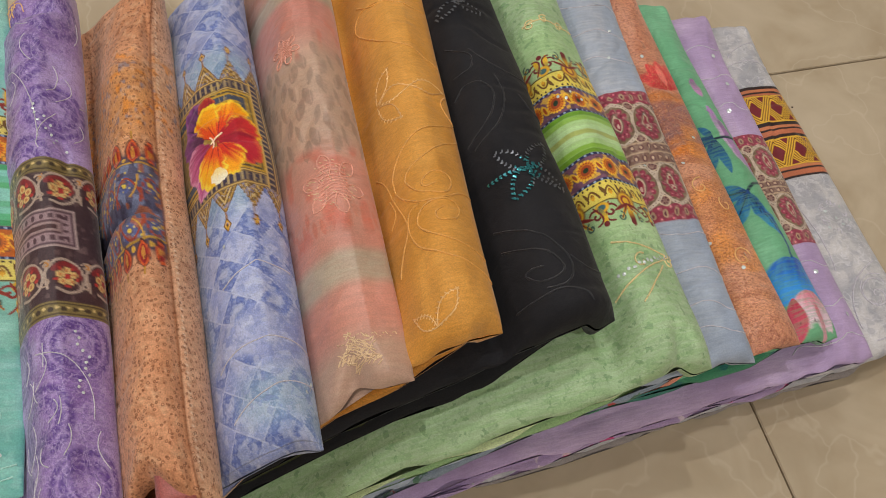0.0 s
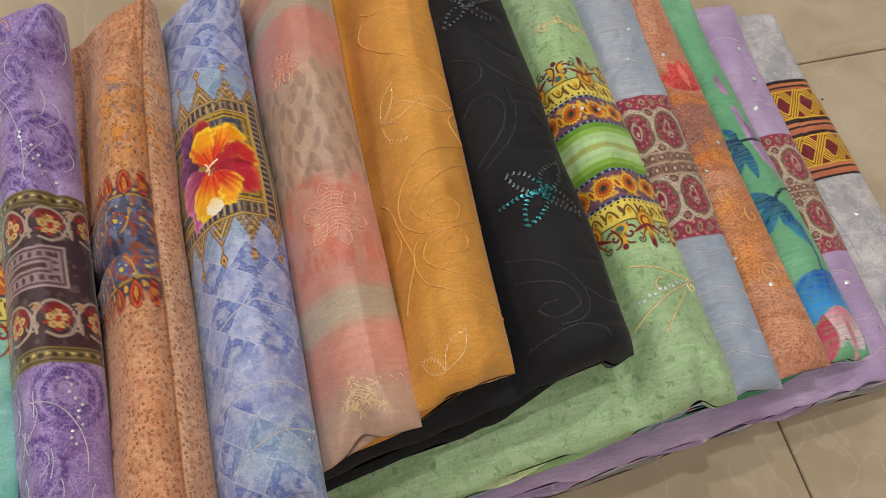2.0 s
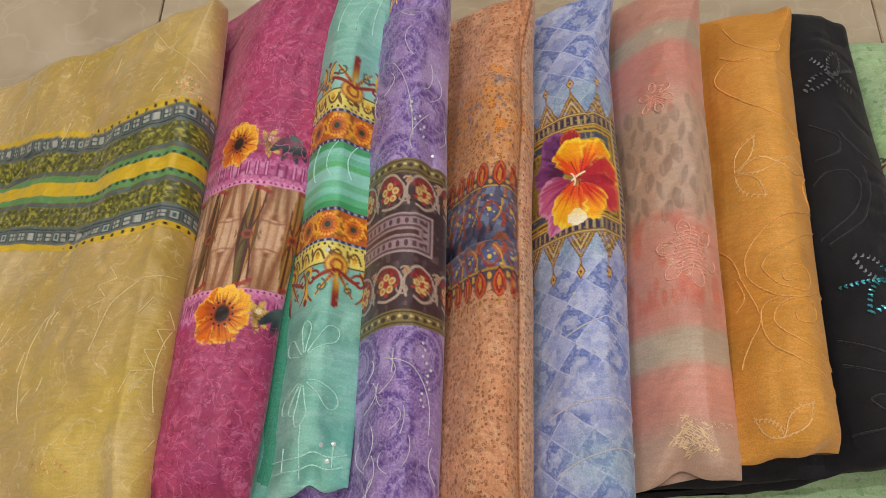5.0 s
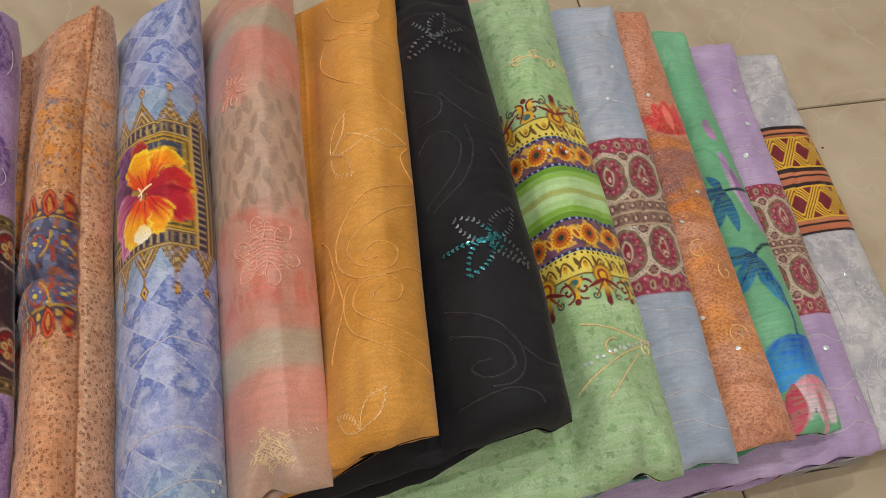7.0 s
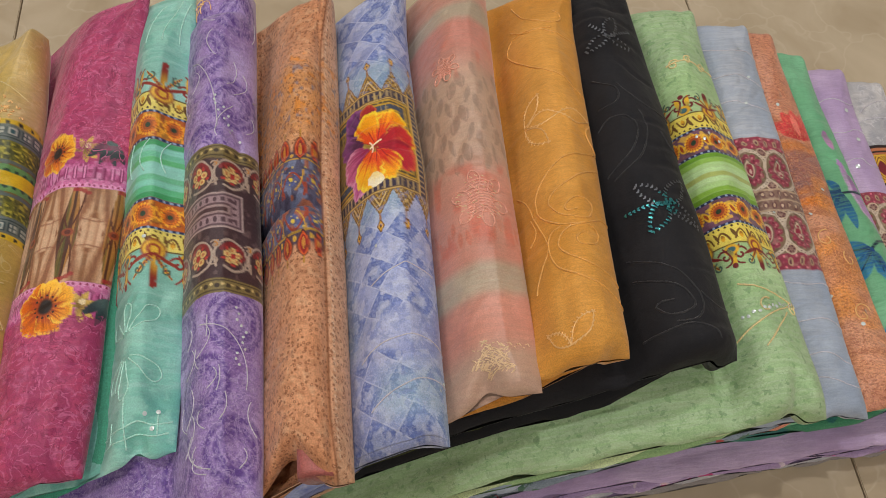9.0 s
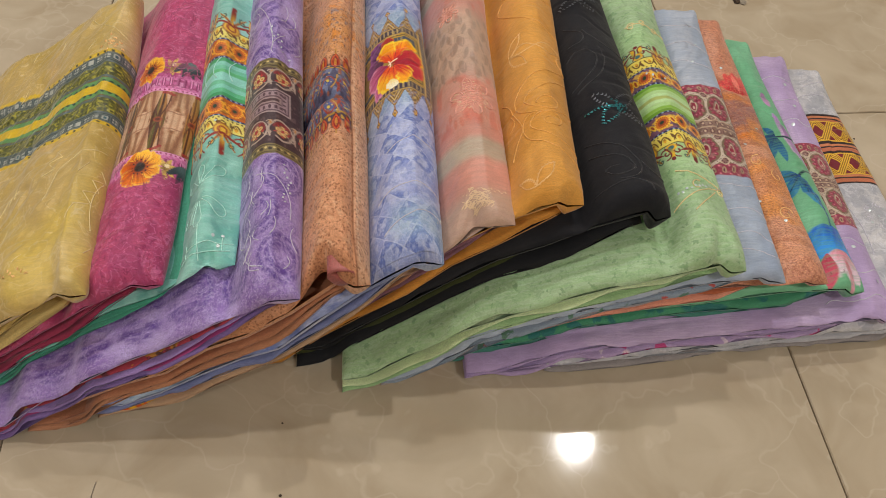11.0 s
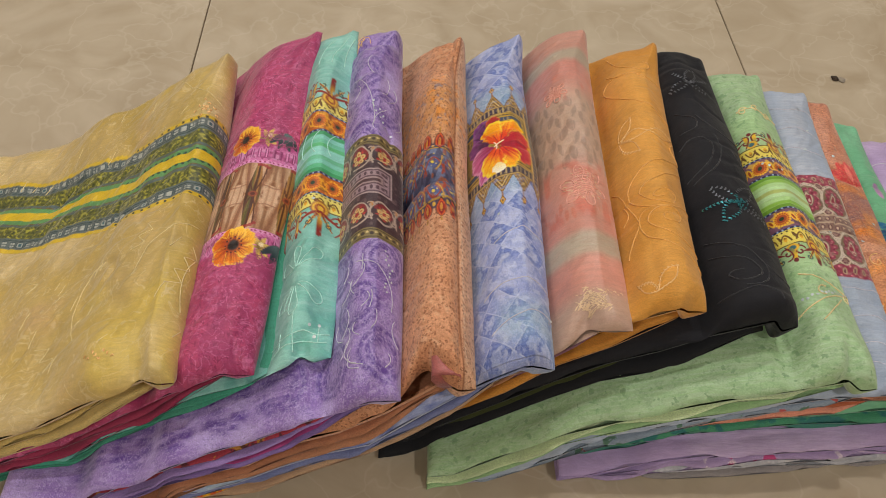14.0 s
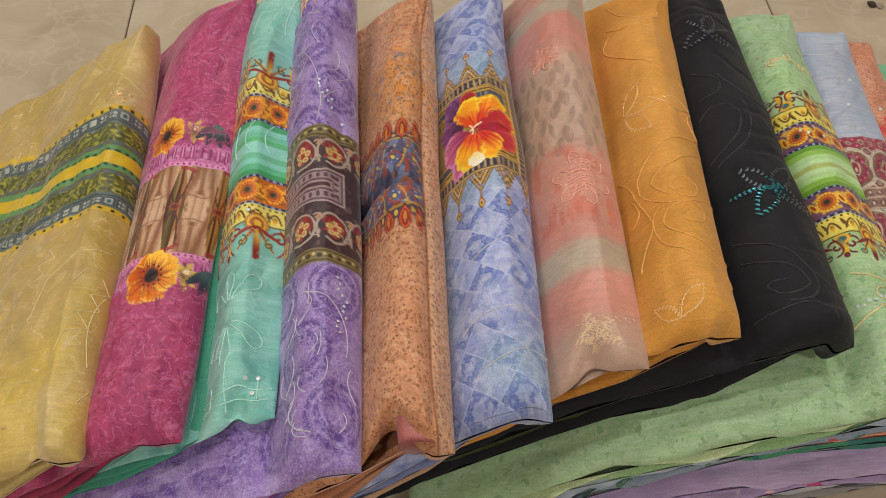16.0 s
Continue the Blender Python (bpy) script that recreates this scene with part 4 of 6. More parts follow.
threads(fb, th, M_CREAM, [arc_line((0.006, 0.088), (0.03, 0.08), (0.06, 0.066)), arc_line((0.006, 0.086), (0.03, 0.09), (0.05, 0.098)), spiral(0.012, 0.083, 0.005, 1.5, 0.4),
                          spiral(0.036, 0.082, 0.006, 0.9, 1.0), arc_line((0.02, 0.08), (0.03, 0.07), (0.045, 0.058)), arc_line((0.05, 0.262), (0.03, 0.268), (0.008, 0.262)),
                          spiral(0.02, 0.264, 0.004, 1.4, 0.2), spiral(0.034, 0.266, 0.004, 1.4, 0.8), spiral(0.045, 0.262, 0.004, 1.4, 0.5)], 0.0006, "cream stitched motifs")
spangles(fb, th, M_SEQ_SILVER, [(0.010 + 0.0032 * k, 0.086 - 0.0007 * k + 0.0012 * (k % 2)) for k in range(14)] + [(0.03 + 0.004 * k, 0.198 + 0.002 * (k % 3)) for k in range(5)], 0.0011, "small pale sequins", seed=9)


# black with sequined flowers
def paint_black(c):
    c.base((30, 30, 34), (26, 26, 31), (35, 35, 39), su=30, sv=30, seed=30)


th = thing("black folded fabric embroidered with sequin flowers")
fb = Fabric((0.1620, 0.0500, 0.1660), (0.1665, 0.3220, 0.1475), 0.26, 31, gap=0.056, dents=[(0.022, 0.046, -0.004, 0.012, 0.02)], wrinkle=0.001)
outer(fb, th, cloth("black_cloth", rough=0.75, grain=0.2, sheen=0.12, spec=0.2), paint_black, 0.55)
mb = cloth("black_lining", (24, 24, 27), 0.8, 0.1)
layer(fb, th, mb, 0.36, 0.53, -0.006, 0.010)
layer(fb, th, cloth("olive_selvedge", (70, 74, 34)), 0.335, 0.35, -0.001, 0.05, "thin olive selvedge")
layer(fb, th, mb, 0.0, 0.32, 0.002, 0.004)
threads(fb, th, M_COAL, [curve(q) for q in (
    [(0.068, 0.108), (0.050, 0.099), (0.039, 0.090), (0.032, 0.079), (0.033, 0.069), (0.040, 0.063), (0.049, 0.064)],
    [(0.067, 0.095), (0.049, 0.087), (0.040, 0.081), (0.037, 0.072), (0.043, 0.068), (0.051, 0.069), (0.057, 0.075), (0.054, 0.077), (0.047, 0.076)],
    [(0.069, 0.060), (0.054, 0.061), (0.041, 0.061), (0.032, 0.057), (0.030, 0.052)], [(0.031, 0.079), (0.022, 0.072), (0.008, 0.070)],
    [(0.061, 0.211), (0.049, 0.213), (0.046, 0.222), (0.052, 0.229), (0.060, 0.235)], [(0.046, 0.228), (0.036, 0.215), (0.022, 0.208), (0.006, 0.207)],
    [(0.064, 0.163), (0.047, 0.174), (0.040, 0.189), (0.044, 0.199), (0.055, 0.202), (0.064, 0.196)], [(0.060, 0.159), (0.042, 0.170), (0.033, 0.190), (0.036, 0.205)],
    [(0.022, 0.192), (0.014, 0.182), (0.004, 0.178)])], 0.0006, "black scroll stitching")


def sequin_flower(u, v, s, petals):
    """Double outline of leaf-shaped sequins for each petal: places and directions."""
    at, ang = [], []
    for rot, length, wid in petals:
        ca, sa = math.cos(math.radians(rot)), math.sin(math.radians(rot))
        n = int(length * s / 0.0026)
        for k in range(n):
            x = (k + 0.5) / n
            for sg in ((1, -1) if wid else (0,)):
                o = sg * wid * s * math.sin(math.pi * x ** 0.8)
                for w in (0.0005, -0.0005):
                    px, py = x * length * s, o + w
                    at.append((u - (px * ca - py * sa), v + px * sa + py * ca))
                    ang.append(math.radians(rot + (28 if w > 0 else -28)))
    return at, ang


pet = [(139, 0.021, 0.0048), (45, 0.026, 0.0052), (-43, 0.025, 0.0), (-38, 0.024, 0.0046), (232, 0.024, 0.0050), (185, 0.026, 0.0)]
at, an = sequin_flower(0.0352, 0.1365, 1.0, pet)
# sequins that catch the light are coloured teal, the rest stay pewter
lit = [i for i, q in enumerate(at) if math.hypot(q[0] - 0.0352, q[1] - 0.1365) < 0.008 or (q[1] < 0.136 and q[0] > 0.037)]
dim = [i for i in range(len(at)) if i not in lit]
spangles(fb, th, M_SEQ, [(0.0352, 0.1370), (0.0388, 0.1352), (0.0318, 0.1388), (0.0360, 0.1325)], 0.0013, "round teal sequins", seed=14)
spangles(fb, th, M_SEQ, [at[i] for i in lit], 0.0006, "teal sequins, coloured as catching the light", long=1.8, angles=[an[i] for i in lit], seed=11)
a2, n2 = sequin_flower(0.0424, 0.2664, 1.0, [(68, 0.024, 0.0042), (127, 0.016, 0.0), (-21, 0.018, 0.0038), (211, 0.019, 0.0038), (29, 0.024, 0.0)])
spangles(fb, th, M_SEQ_DARK, [at[i] for i in dim] + a2, 0.00056, "dark pewter sequins", long=1.8, angles=[an[i] for i in dim] + n2, seed=12)


# mustard orange with swirl stitching
def paint_mustard(c):
    c.base((212, 148, 62), (204, 140, 54), (220, 158, 74), su=24, sv=18, seed=34)


th = thing("mustard orange folded fabric with stitched swirls and leaves")
fb = Fabric((0.0997, 0.0500, 0.1775), (0.1195, 0.3130, 0.1560), 0.26, 36, gap=0.046, dents=[(0.034, 0.075, 0.003, 0.004, 0.02), (0.03, 0.05, -0.003, 0.02, 0.02)], wrinkle=0.001)
outer(fb, th, cloth("mustard_cloth", rough=0.62, grain=0.16, prints=[("weft", (198, 132, 46), 800, 0.52, 0.64, 0.2)]), paint_mustard, 0.56)
mv = cloth("mauve_lining", (140, 100, 116))
layer(fb, th, mv, 0.40, 0.54, -0.004, 0.010, "dusty mauve lining")
layer(fb, th, mv, 0.26, 0.39, -0.001, 0.013, "dusty mauve lining", ripple=0.004)
layer(fb, th, cloth("mustard_lining", (200, 136, 56)), 0.0, 0.25, 0.002, 0.0)
ln = [curve(q) for q in (
    [(0.004, 0.071), (0.015, 0.077), (0.027, 0.083), (0.037, 0.089), (0.046, 0.097), (0.050, 0.107), (0.048, 0.117), (0.041, 0.119)],
    [(0.005, 0.0845), (0.018, 0.090), (0.028, 0.094), (0.039, 0.101), (0.044, 0.108), (0.041, 0.115), (0.034, 0.118), (0.025, 0.118), (0.018, 0.114), (0.021, 0.107), (0.029, 0.1055), (0.033, 0.107), (0.033, 0.111), (0.028, 0.114)],
    [(0.063, 0.088), (0.061, 0.093), (0.056, 0.101), (0.050, 0.111), (0.055, 0.127), (0.062, 0.147), (0.069, 0.155)],
    [(0.004, 0.124), (0.014, 0.124), (0.024, 0.120), (0.034, 0.119), (0.042, 0.121), (0.052, 0.131), (0.055, 0.142), (0.053, 0.149), (0.046, 0.157), (0.035, 0.165), (0.022, 0.169), (0.005, 0.174)],
    [(0.006, 0.162), (0.021, 0.156), (0.033, 0.149), (0.043, 0.143), (0.046, 0.138), (0.042, 0.129), (0.037, 0.125), (0.026, 0.1225), (0.020, 0.128), (0.020, 0.134), (0.030, 0.137), (0.037, 0.132), (0.036, 0.128), (0.030, 0.129)],
    [(0.006, 0.220), (0.022, 0.227), (0.038, 0.235), (0.053, 0.249), (0.064, 0.266), (0.058, 0.275), (0.043, 0.273), (0.029, 0.269), (0.008, 0.2665)],
    [(0.058, 0.305), (0.050, 0.290), (0.040, 0.282), (0.028, 0.279), (0.022, 0.284), (0.030, 0.290)], [(0.060, 0.283), (0.046, 0.272), (0.030, 0.2735)],
    [(0.006, 0.197), (0.012, 0.190), (0.010, 0.182), (0.004, 0.176)], [(0.0625, 0.118), (0.057, 0.124), (0.060, 0.135)])]
threads(fb, th, M_AMBER, ln, 0.00055, "amber swirl stitching")
leafs = []
for u0, v0, rot, q in ((0.056, 0.199, 56, 0.022), (0.056, 0.197, -50, 0.024), (0.054, 0.198, 4, 0.022), (0.047, 0.052, 44, 0.020), (0.047, 0.052, 140, 0.017), (0.032, 0.1995, 0, 0.024)):
    ca, sa = math.cos(math.radians(rot)), math.sin(math.radians(rot))
    for sg in (1, -1):
        pts = [(u0 - (x * q * ca - sg * 0.2 * q * math.sin(math.pi * x) * sa), v0 + x * q * sa + sg * 0.2 * q * math.sin(math.pi * x) * ca) for x in np.linspace(0, 1, 9)]
        leafs.append(pts)
        for k in range(1, 9):
            p = pts[k]
            leafs.append([(p[0] - 0.0009, p[1] - 0.0006 * sg), (p[0] + 0.0009, p[1] + 0.0009 * sg)])
threads(fb, th, M_GOLD, leafs, 0.00036, "gold leaf stitching")


# dusty pink and beige, sheer and shaded
def paint_blush(c):
    c.base((204, 148, 132), (196, 140, 122), (210, 160, 142), su=18, sv=18, seed=40)
    c.band(0.165, 0.232, (190, 158, 136), 0.012)
    c.band(0.245, 0.285, (208, 134, 120), 0.012, 0.8)
    c.band(0.088, 0.160, (212, 142, 124), 0.014, 0.7)
    c.band(0.272, 0.288, (184, 166, 144), 0.004)
    c.band(0.087, 0.1045, (188, 170, 148), 0.004)
    c.band(-0.1, 0.062, (190, 156, 136), 0.012)
    c.band(0.060, 0.084, (214, 142, 124), 0.008, 0.7)
    for k, u in enumerate(np.arange(0.006, 0.08, 0.0092)):
        for r, v in enumerate(np.arange(0.160 + 0.006 * (k % 2), 0.226, 0.0125)):
            w = 0.0055 + 0.0018 * math.sin(5 * k + 3 * r)
            c.leaf(u + 0.0015, v, 0.0125, w, 90 + (16 if (k + r) % 2 else -16), (148, 122, 106), None, 0.7)
            c.line([(u + 0.0015, v + 0.002), (u + 0.0015, v + 0.010)], 0.0007, (186, 154, 134), 0.8)
    for k in range(16):
        c.leaf(0.006 + 0.0041 * k, 0.134 - 0.010 * abs(math.sin(k * 2.3)), 0.010, 0.0036, -84 + 9 * math.sin(k), (206, 116, 92), None, 0.7)
    c.speck((206, 112, 92), 130, 0.62, 0.76, 0.7, 4, 0.6, 0.115, 0.165)
    c.speck((206, 112, 92), 130, 0.66, 0.8, 0.6, 9, 0.6, 0.225, 0.255)
    # soft pale streak down the strip: the fold's highlight, put into the dye
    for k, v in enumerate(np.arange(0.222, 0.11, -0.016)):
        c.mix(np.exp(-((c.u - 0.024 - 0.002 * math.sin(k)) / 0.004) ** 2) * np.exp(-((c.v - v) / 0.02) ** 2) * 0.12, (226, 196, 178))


th = thing("dusty pink and beige sheer folded fabric with stitched blossoms")
fb = Fabric((0.0522, 0.0400, 0.1610), (0.0612, 0.3160, 0.1820), 0.26, 41, gap=0.050, dents=[(0.028, 0.034, 0.012, 0.007, 0.012), (0.008, 0.034, -0.004, 0.008, 0.014)], wrinkle=0.0014, notches=[(0.026, 0.009, 0.006)])
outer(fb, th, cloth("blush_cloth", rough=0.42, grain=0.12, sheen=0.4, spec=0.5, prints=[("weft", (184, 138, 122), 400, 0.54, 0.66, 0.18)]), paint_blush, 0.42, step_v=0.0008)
layer(fb, th, cloth("salmon_pink_lining", (204, 130, 112)), 0.28, 0.40, 0.001, 0.020)
layer(fb, th, cloth("tan_lining", (176, 126, 92)), 0.14, 0.27, 0.002, 0.008)
layer(fb, th, cloth("ochre_lining", (184, 132, 84)), 0.0, 0.13, 0.0, 0.012)
ln, gold = [], []
for u0, v0, q in ((0.0320, 0.1415, 0.0185), (0.046, 0.2345, 0.0105)):
    for i in range(6):
        a = i * math.tau / 6 + 0.3
        tip = (u0 + q * math.cos(a), v0 + q * math.sin(a))
        for d in (0.45, -0.45):
            ln.append(arc_line((u0 + 0.3 * q * math.cos(a), v0 + 0.3 * q * math.sin(a)), (u0 + 0.9 * q * math.cos(a + d), v0 + 0.9 * q * math.sin(a + d)), tip, 8))
    for k in np.arange(-0.55, 0.56, 0.11):
        ln.append([(u0 - 0.45 * q, v0 + k * q), (u0, v0 + k * q + 0.12 * q), (u0 + 0.45 * q, v0 + k * q)])
threads(fb, th, M_ROSE, ln, 0.00055, "rose silk blossom stitching")
rg = random.Random(8)
for k in range(150):
    a, q = rg.uniform(0, math.tau), math.sqrt(rg.random())
    q *= 0.75 + 0.25 * math.cos(5 * a)
    u0, v0, d = 0.036 + 0.012 * q * math.cos(a), 0.051 + 0.010 * q * math.sin(a), rg.choice((0.5, 0.7, -0.6, -0.8)) + rg.uniform(-0.3, 0.3)
    gold.append([(u0, v0), (u0 + 0.0026 * math.cos(d), v0 + 0.0026 * math.sin(d))])
gold += [[(0.012 + 0.0022 * k, 0.058 + 0.0012 * math.sin(2.1 * k)), (0.0132 + 0.0022 * k, 0.0585 + 0.0012 * math.sin(2.1 * k + 1))] for k in range(16)]
for k in range(40):
    a, q = rg.uniform(0, math.tau), 0.015 * math.sqrt(rg.random())
    gold.append([(0.0320 + q * math.cos(a), 0.1415 + q * math.sin(a)), (0.0335 + q * math.cos(a), 0.1425 + q * math.sin(a))])
for k in range(14):
    a = k * 2.4
    gold.append([(0.0320 + 0.012 * math.cos(a), 0.1425 + 0.013 * math.sin(a)), (0.0335 + 0.012 * math.cos(a), 0.1435 + 0.013 * math.sin(a))])
threads(fb, th, plain("pale_gold_thread", (232, 202, 164), 0.4, 0.25), gold, 0.00027, "gold metallic stitching")


# periwinkle with a hibiscus panel
def paint_peri(c):
    c.base((160, 170, 212), (148, 160, 208), (178, 184, 218), su=55, sv=45, seed=44)
    c.speck((126, 138, 196), 120, 0.55, 0.75, 0.5, 5)
    # a checker of diamonds, every other one filled with pebbles round a ring
    du, dv = c.u - 0.0251, c.v - 0.1077
    det = 0.0219 * -0.0202 - 0.0018 * 0.0040
    p, q = (du * -0.0202 + dv * 0.0040) / det, (0.0219 * dv + 0.0018 * du) / det
    fp, fq = p - np.round(p), q - np.round(q)
    edge = np.abs(fp) + np.abs(fq)
    fade = 1 - step(0.056, 0.062, c.v + 0.006 * np.sin(c.u * 90)) * (1 - step(0.076, 0.084, c.v + 0.005 * np.sin(c.u * 110 + 1)))
    fill = (1 - step(0.455, 0.475, edge)) * fade
    c.mix(fill, (100, 118, 184))
    cell = np.hypot(*[k - np.round(k) for k in ((c.u + 0.3 * c.v) / 0.0031, (c.v - 0.3 * c.u) / 0.0031)])
    c.mix(fill * (1 - step(0.30, 0.38, cell)) * 0.6, (158, 170, 214))
    r = np.hypot(fp * 0.021, fq * 0.020) + 0.0005 * np.sin(6 * np.arctan2(fq, fp))
    c.mix(fill * (1 - step(0.0052, 0.0060, r)) * 0.7, (112, 130, 190))
    c.mix(fill * (1 - step(0.0043, 0.0049, r)) * 0.8, (92, 108, 174))
    c.mix(fill * (1 - step(0.0033, 0.0039, r)) * 0.85, (160, 172, 212))
    c.mix((1 - step(0.010, 0.028, np.abs(edge - 0.5))) * 0.8 * fade, (190, 198, 226))
    c.mix((1 - step(0.008, 0.02, np.abs(edge - 0.46))) * 0.6 * fade, (92, 106, 170))
    c.speck((196, 202, 226), 300, 0.68, 0.8, 0.5, 6)
    c.speck((120, 134, 190), 330, 0.70, 0.8, 0.4, 9)
    c.speck((150, 182, 190), 26, 0.55, 0.8, 0.5, 3)
    a, b = 0.1515, 0.2235
    c.border(a, b)
    gold, navy = (178, 140, 66), (58, 50, 72)
    for u in np.arange(0.0265 - 0.0155, 0.09, 0.0155):
        for sg, v0 in ((1, b), (-1, a)):
            for w, col in ((0.0078, (122, 88, 44)), (0.0070, gold), (0.0060, (120, 92, 56)), (0.0048, (206, 176, 112)), (0.0037, (122, 88, 44)), (0.0026, gold), (0.0014, (110, 84, 52))):
                h = w * 1.85
                kx = c.cut(u, v0 + sg * h / 2, 0.02)
                if kx:
                    vv = (c.v[kx] - v0) * sg
                    c.lay(kx, ((vv > -0.001) & (vv < h) & (np.abs(c.u[kx] - u) < w * (1 - vv / h))) * 1.0, col)
            c.line([(u, v0 + sg * 0.013), (u, v0 + sg * 0.018)], 0.0011, (150, 104, 44))
            for q, col in ((1.0, (112, 72, 30)), (0.72, (212, 160, 52)), (0.3, (92, 60, 40))):
                kx = c.cut(u, v0 + sg * 0.0205, 0.006)
                if kx:
                    c.lay(kx, 1 - step(0.9 * q, q, np.abs(c.u[kx] - u) / 0.0025 + np.abs(c.v[kx] - v0 - sg * 0.0205) / 0.0043), col)
    c.band(a, b, (150, 118, 50))
    for q in (a, b - 0.0090):
        c.band(q, q + 0.0090, (104, 78, 56))
        c.band(q + 0.0005, q + 0.0013, (214, 178, 104))
        c.band(q + 0.0020, q + 0.0070, (176, 152, 112))
        for u in np.arange(0.007, 0.09, 0.0036):
            c.band(q + 0.0020, q + 0.0070, navy, u0=u, u1=u + 0.0023)
        c.band(q + 0.0078, q + 0.0086, (214, 178, 104))
    # side border
    c.band(a, b, (104, 78, 56), u0=-0.004, u1=0.0165)
    for u0, col in ((0.0, (196, 160, 92)), (0.0030, (70, 56, 60)), (0.0048, (206, 172, 100)), (0.0068, (120, 92, 60)), (0.0080, (206, 172, 100))):
        c.band(a, b, col, u0=u0, u1=u0 + 0.0010)
    c.band(a, b, (176, 152, 112), u0=0.0098, u1=0.0146)
    for v in np.arange(a, b, 0.0036):
        c.band(v, v + 0.0023, navy, u0=0.0098, u1=0.0146)
    c.band(a, b, (214, 178, 104), u0=0.0152, u1=0.0160)
    # frames within
    for k, col in enumerate(((196, 154, 48), (92, 76, 52), (190, 150, 44), (70, 76, 92), (62, 72, 96), (70, 76, 92), (196, 156, 52), (150, 122, 52))):
        o = 0.0013 * k
        c.band(a + 0.0092 + o, b - 0.0092 - o, col, 0.0002, u0=0.0165 + o, u1=0.1)
    for u in np.arange(0.028, 0.09, 0.0034):
        c.band(b - 0.0235, b - 0.0182, (86, 74, 54), u0=u, u1=u + 0.0011)
        c.band(a + 0.0182, a + 0.0220, (86, 74, 54), u0=u, u1=u + 0.0011)
    c.band(a, b, (214, 184, 100), a=step(0.72, 0.8, vnoise(c.u * 700, c.v * 700, 5)) * 0.35, u0=0.0165, u1=0.1)
    # the big bloom
    u, v = 0.0412, 0.1835
    c.petal(u + 0.004, v + 0.010, 0.024, 0.022, 128, (60, 22, 60), (112, 52, 116), (150, 84, 150), 1)
    c.petal(u + 0.001, v + 0.016, 0.014, 0.012, 104, (110, 20, 40), (170, 40, 44), (200, 90, 50), 2)
    c.petal(u + 0.007, v + 0.004, 0.022, 0.018, 165, (80, 26, 70), (128, 58, 124), (160, 90, 150), 11)
    c.petal(u + 0.003, v - 0.002, 0.026, 0.024, 200, (150, 44, 92), (196, 92, 140), (222, 150, 186), 3)
    c.petal(u + 0.005, v - 0.008, 0.024, 0.015, 236, (150, 40, 90), (196, 90, 150), (220, 150, 190), 4)
    c.petal(u + 0.001, v + 0.001, 0.0225, 0.0250, 92, (226, 74, 16), (250, 166, 14), (252, 214, 50), 5)
    c.petal(u - 0.002, v + 0.002, 0.0235, 0.0215, 50, (222, 60, 18), (248, 156, 16), (252, 208, 50), 6)
    c.petal(u, v - 0.001, 0.0262, 0.0220, 12, (176, 22, 40), (208, 44, 44), (246, 190, 40), 12)
    c.petal(u, v - 0.002, 0.0265, 0.0240, -24, (160, 18, 46), (200, 36, 56), (222, 92, 60), 7)
    c.petal(u, v - 0.003, 0.0225, 0.0225, -74, (208, 46, 26), (250, 164, 18), (252, 210, 60), 8)
    c.petal(u + 0.002, v - 0.003, 0.0245, 0.0225, -112, (222, 74, 26), (250, 178, 24), (252, 214, 64), 9)
    c.petal(u + 0.002, v - 0.0175, 0.0092, 0.0110, -98, (252, 222, 150), (252, 238, 206), (252, 240, 214), 10)
    for q in (-150, -120, -95, -60, -30, 0, 40, 75, 110, 150, 190):
        x, y = math.cos(math.radians(q)), math.sin(math.radians(q))
        c.line(arc_line((u, v), (u - 0.005 * x, v + 0.004 * y), (u - 0.011 * x, v + 0.011 * y)), 0.0005, (150, 20, 30), 0.7)
    c.line(arc_line((u + 0.004, v - 0.001), (u, v + 0.002), (u - 0.003, v + 0.003)), 0.0008, (252, 226, 190))
    c.line(arc_line((u + 0.004, v + 0.003), (u + 0.001, v), (u + 0.003, v - 0.004)), 0.0007, (250, 214, 190))


th = thing("periwinkle blue folded fabric with an orange hibiscus panel framed in gold")
fb = Fabric((0.0065, 0.0230, 0.1730), (0.0100, 0.3100, 0.1830), 0.245, 46, gap=0.052, lean=-0.024, wrinkle=0.001, dents=[(0.02, 0.0, 0.006, 0.03, 0.03)])
outer(fb, th, cloth("periwinkle_cloth", rough=0.6, grain=0.15, prints=[("vine", (192, 198, 224), 260, 0.47, 0.50, 0.35), ("blot", (122, 136, 192), 240, 0.60, 0.66, 0.4)]), paint_peri, 0.4, step_u=0.00036, fine=(0.02, 0.295))
layer(fb, th, cloth("periwinkle_lining", (120, 126, 166)), 0.22, 0.38, 0.002, 0.003)
layer(fb, th, cloth("flame_lining", (214, 96, 40), prints=[("blot", (236, 176, 40), 50, 0.52, 0.58, 0.9), ("blot", (96, 120, 60), 40, 0.60, 0.64, 0.9)]), 0.16, 0.20, 0.0, 0.03, "flame orange printed lining")
layer(fb, th, cloth("beige_lining", (186, 150, 118)), 0.0, 0.15, 0.001, 0.004)
threads(fb, th, M_PALE, [arc_line((0.003, 0.062), (0.03, 0.075), (0.06, 0.062)), arc_line((0.004, 0.045), (0.03, 0.05), (0.055, 0.036)), [(0.05, 0.10), (0.03, 0.108), (0.01, 0.104)]], 0.0004)
spangles(fb, th, M_SEQ_SILVER, [(0.010, 0.044), (0.013, 0.042), (0.008, 0.0465), (0.02, 0.215), (0.045, 0.12)], 0.0010, seed=14)


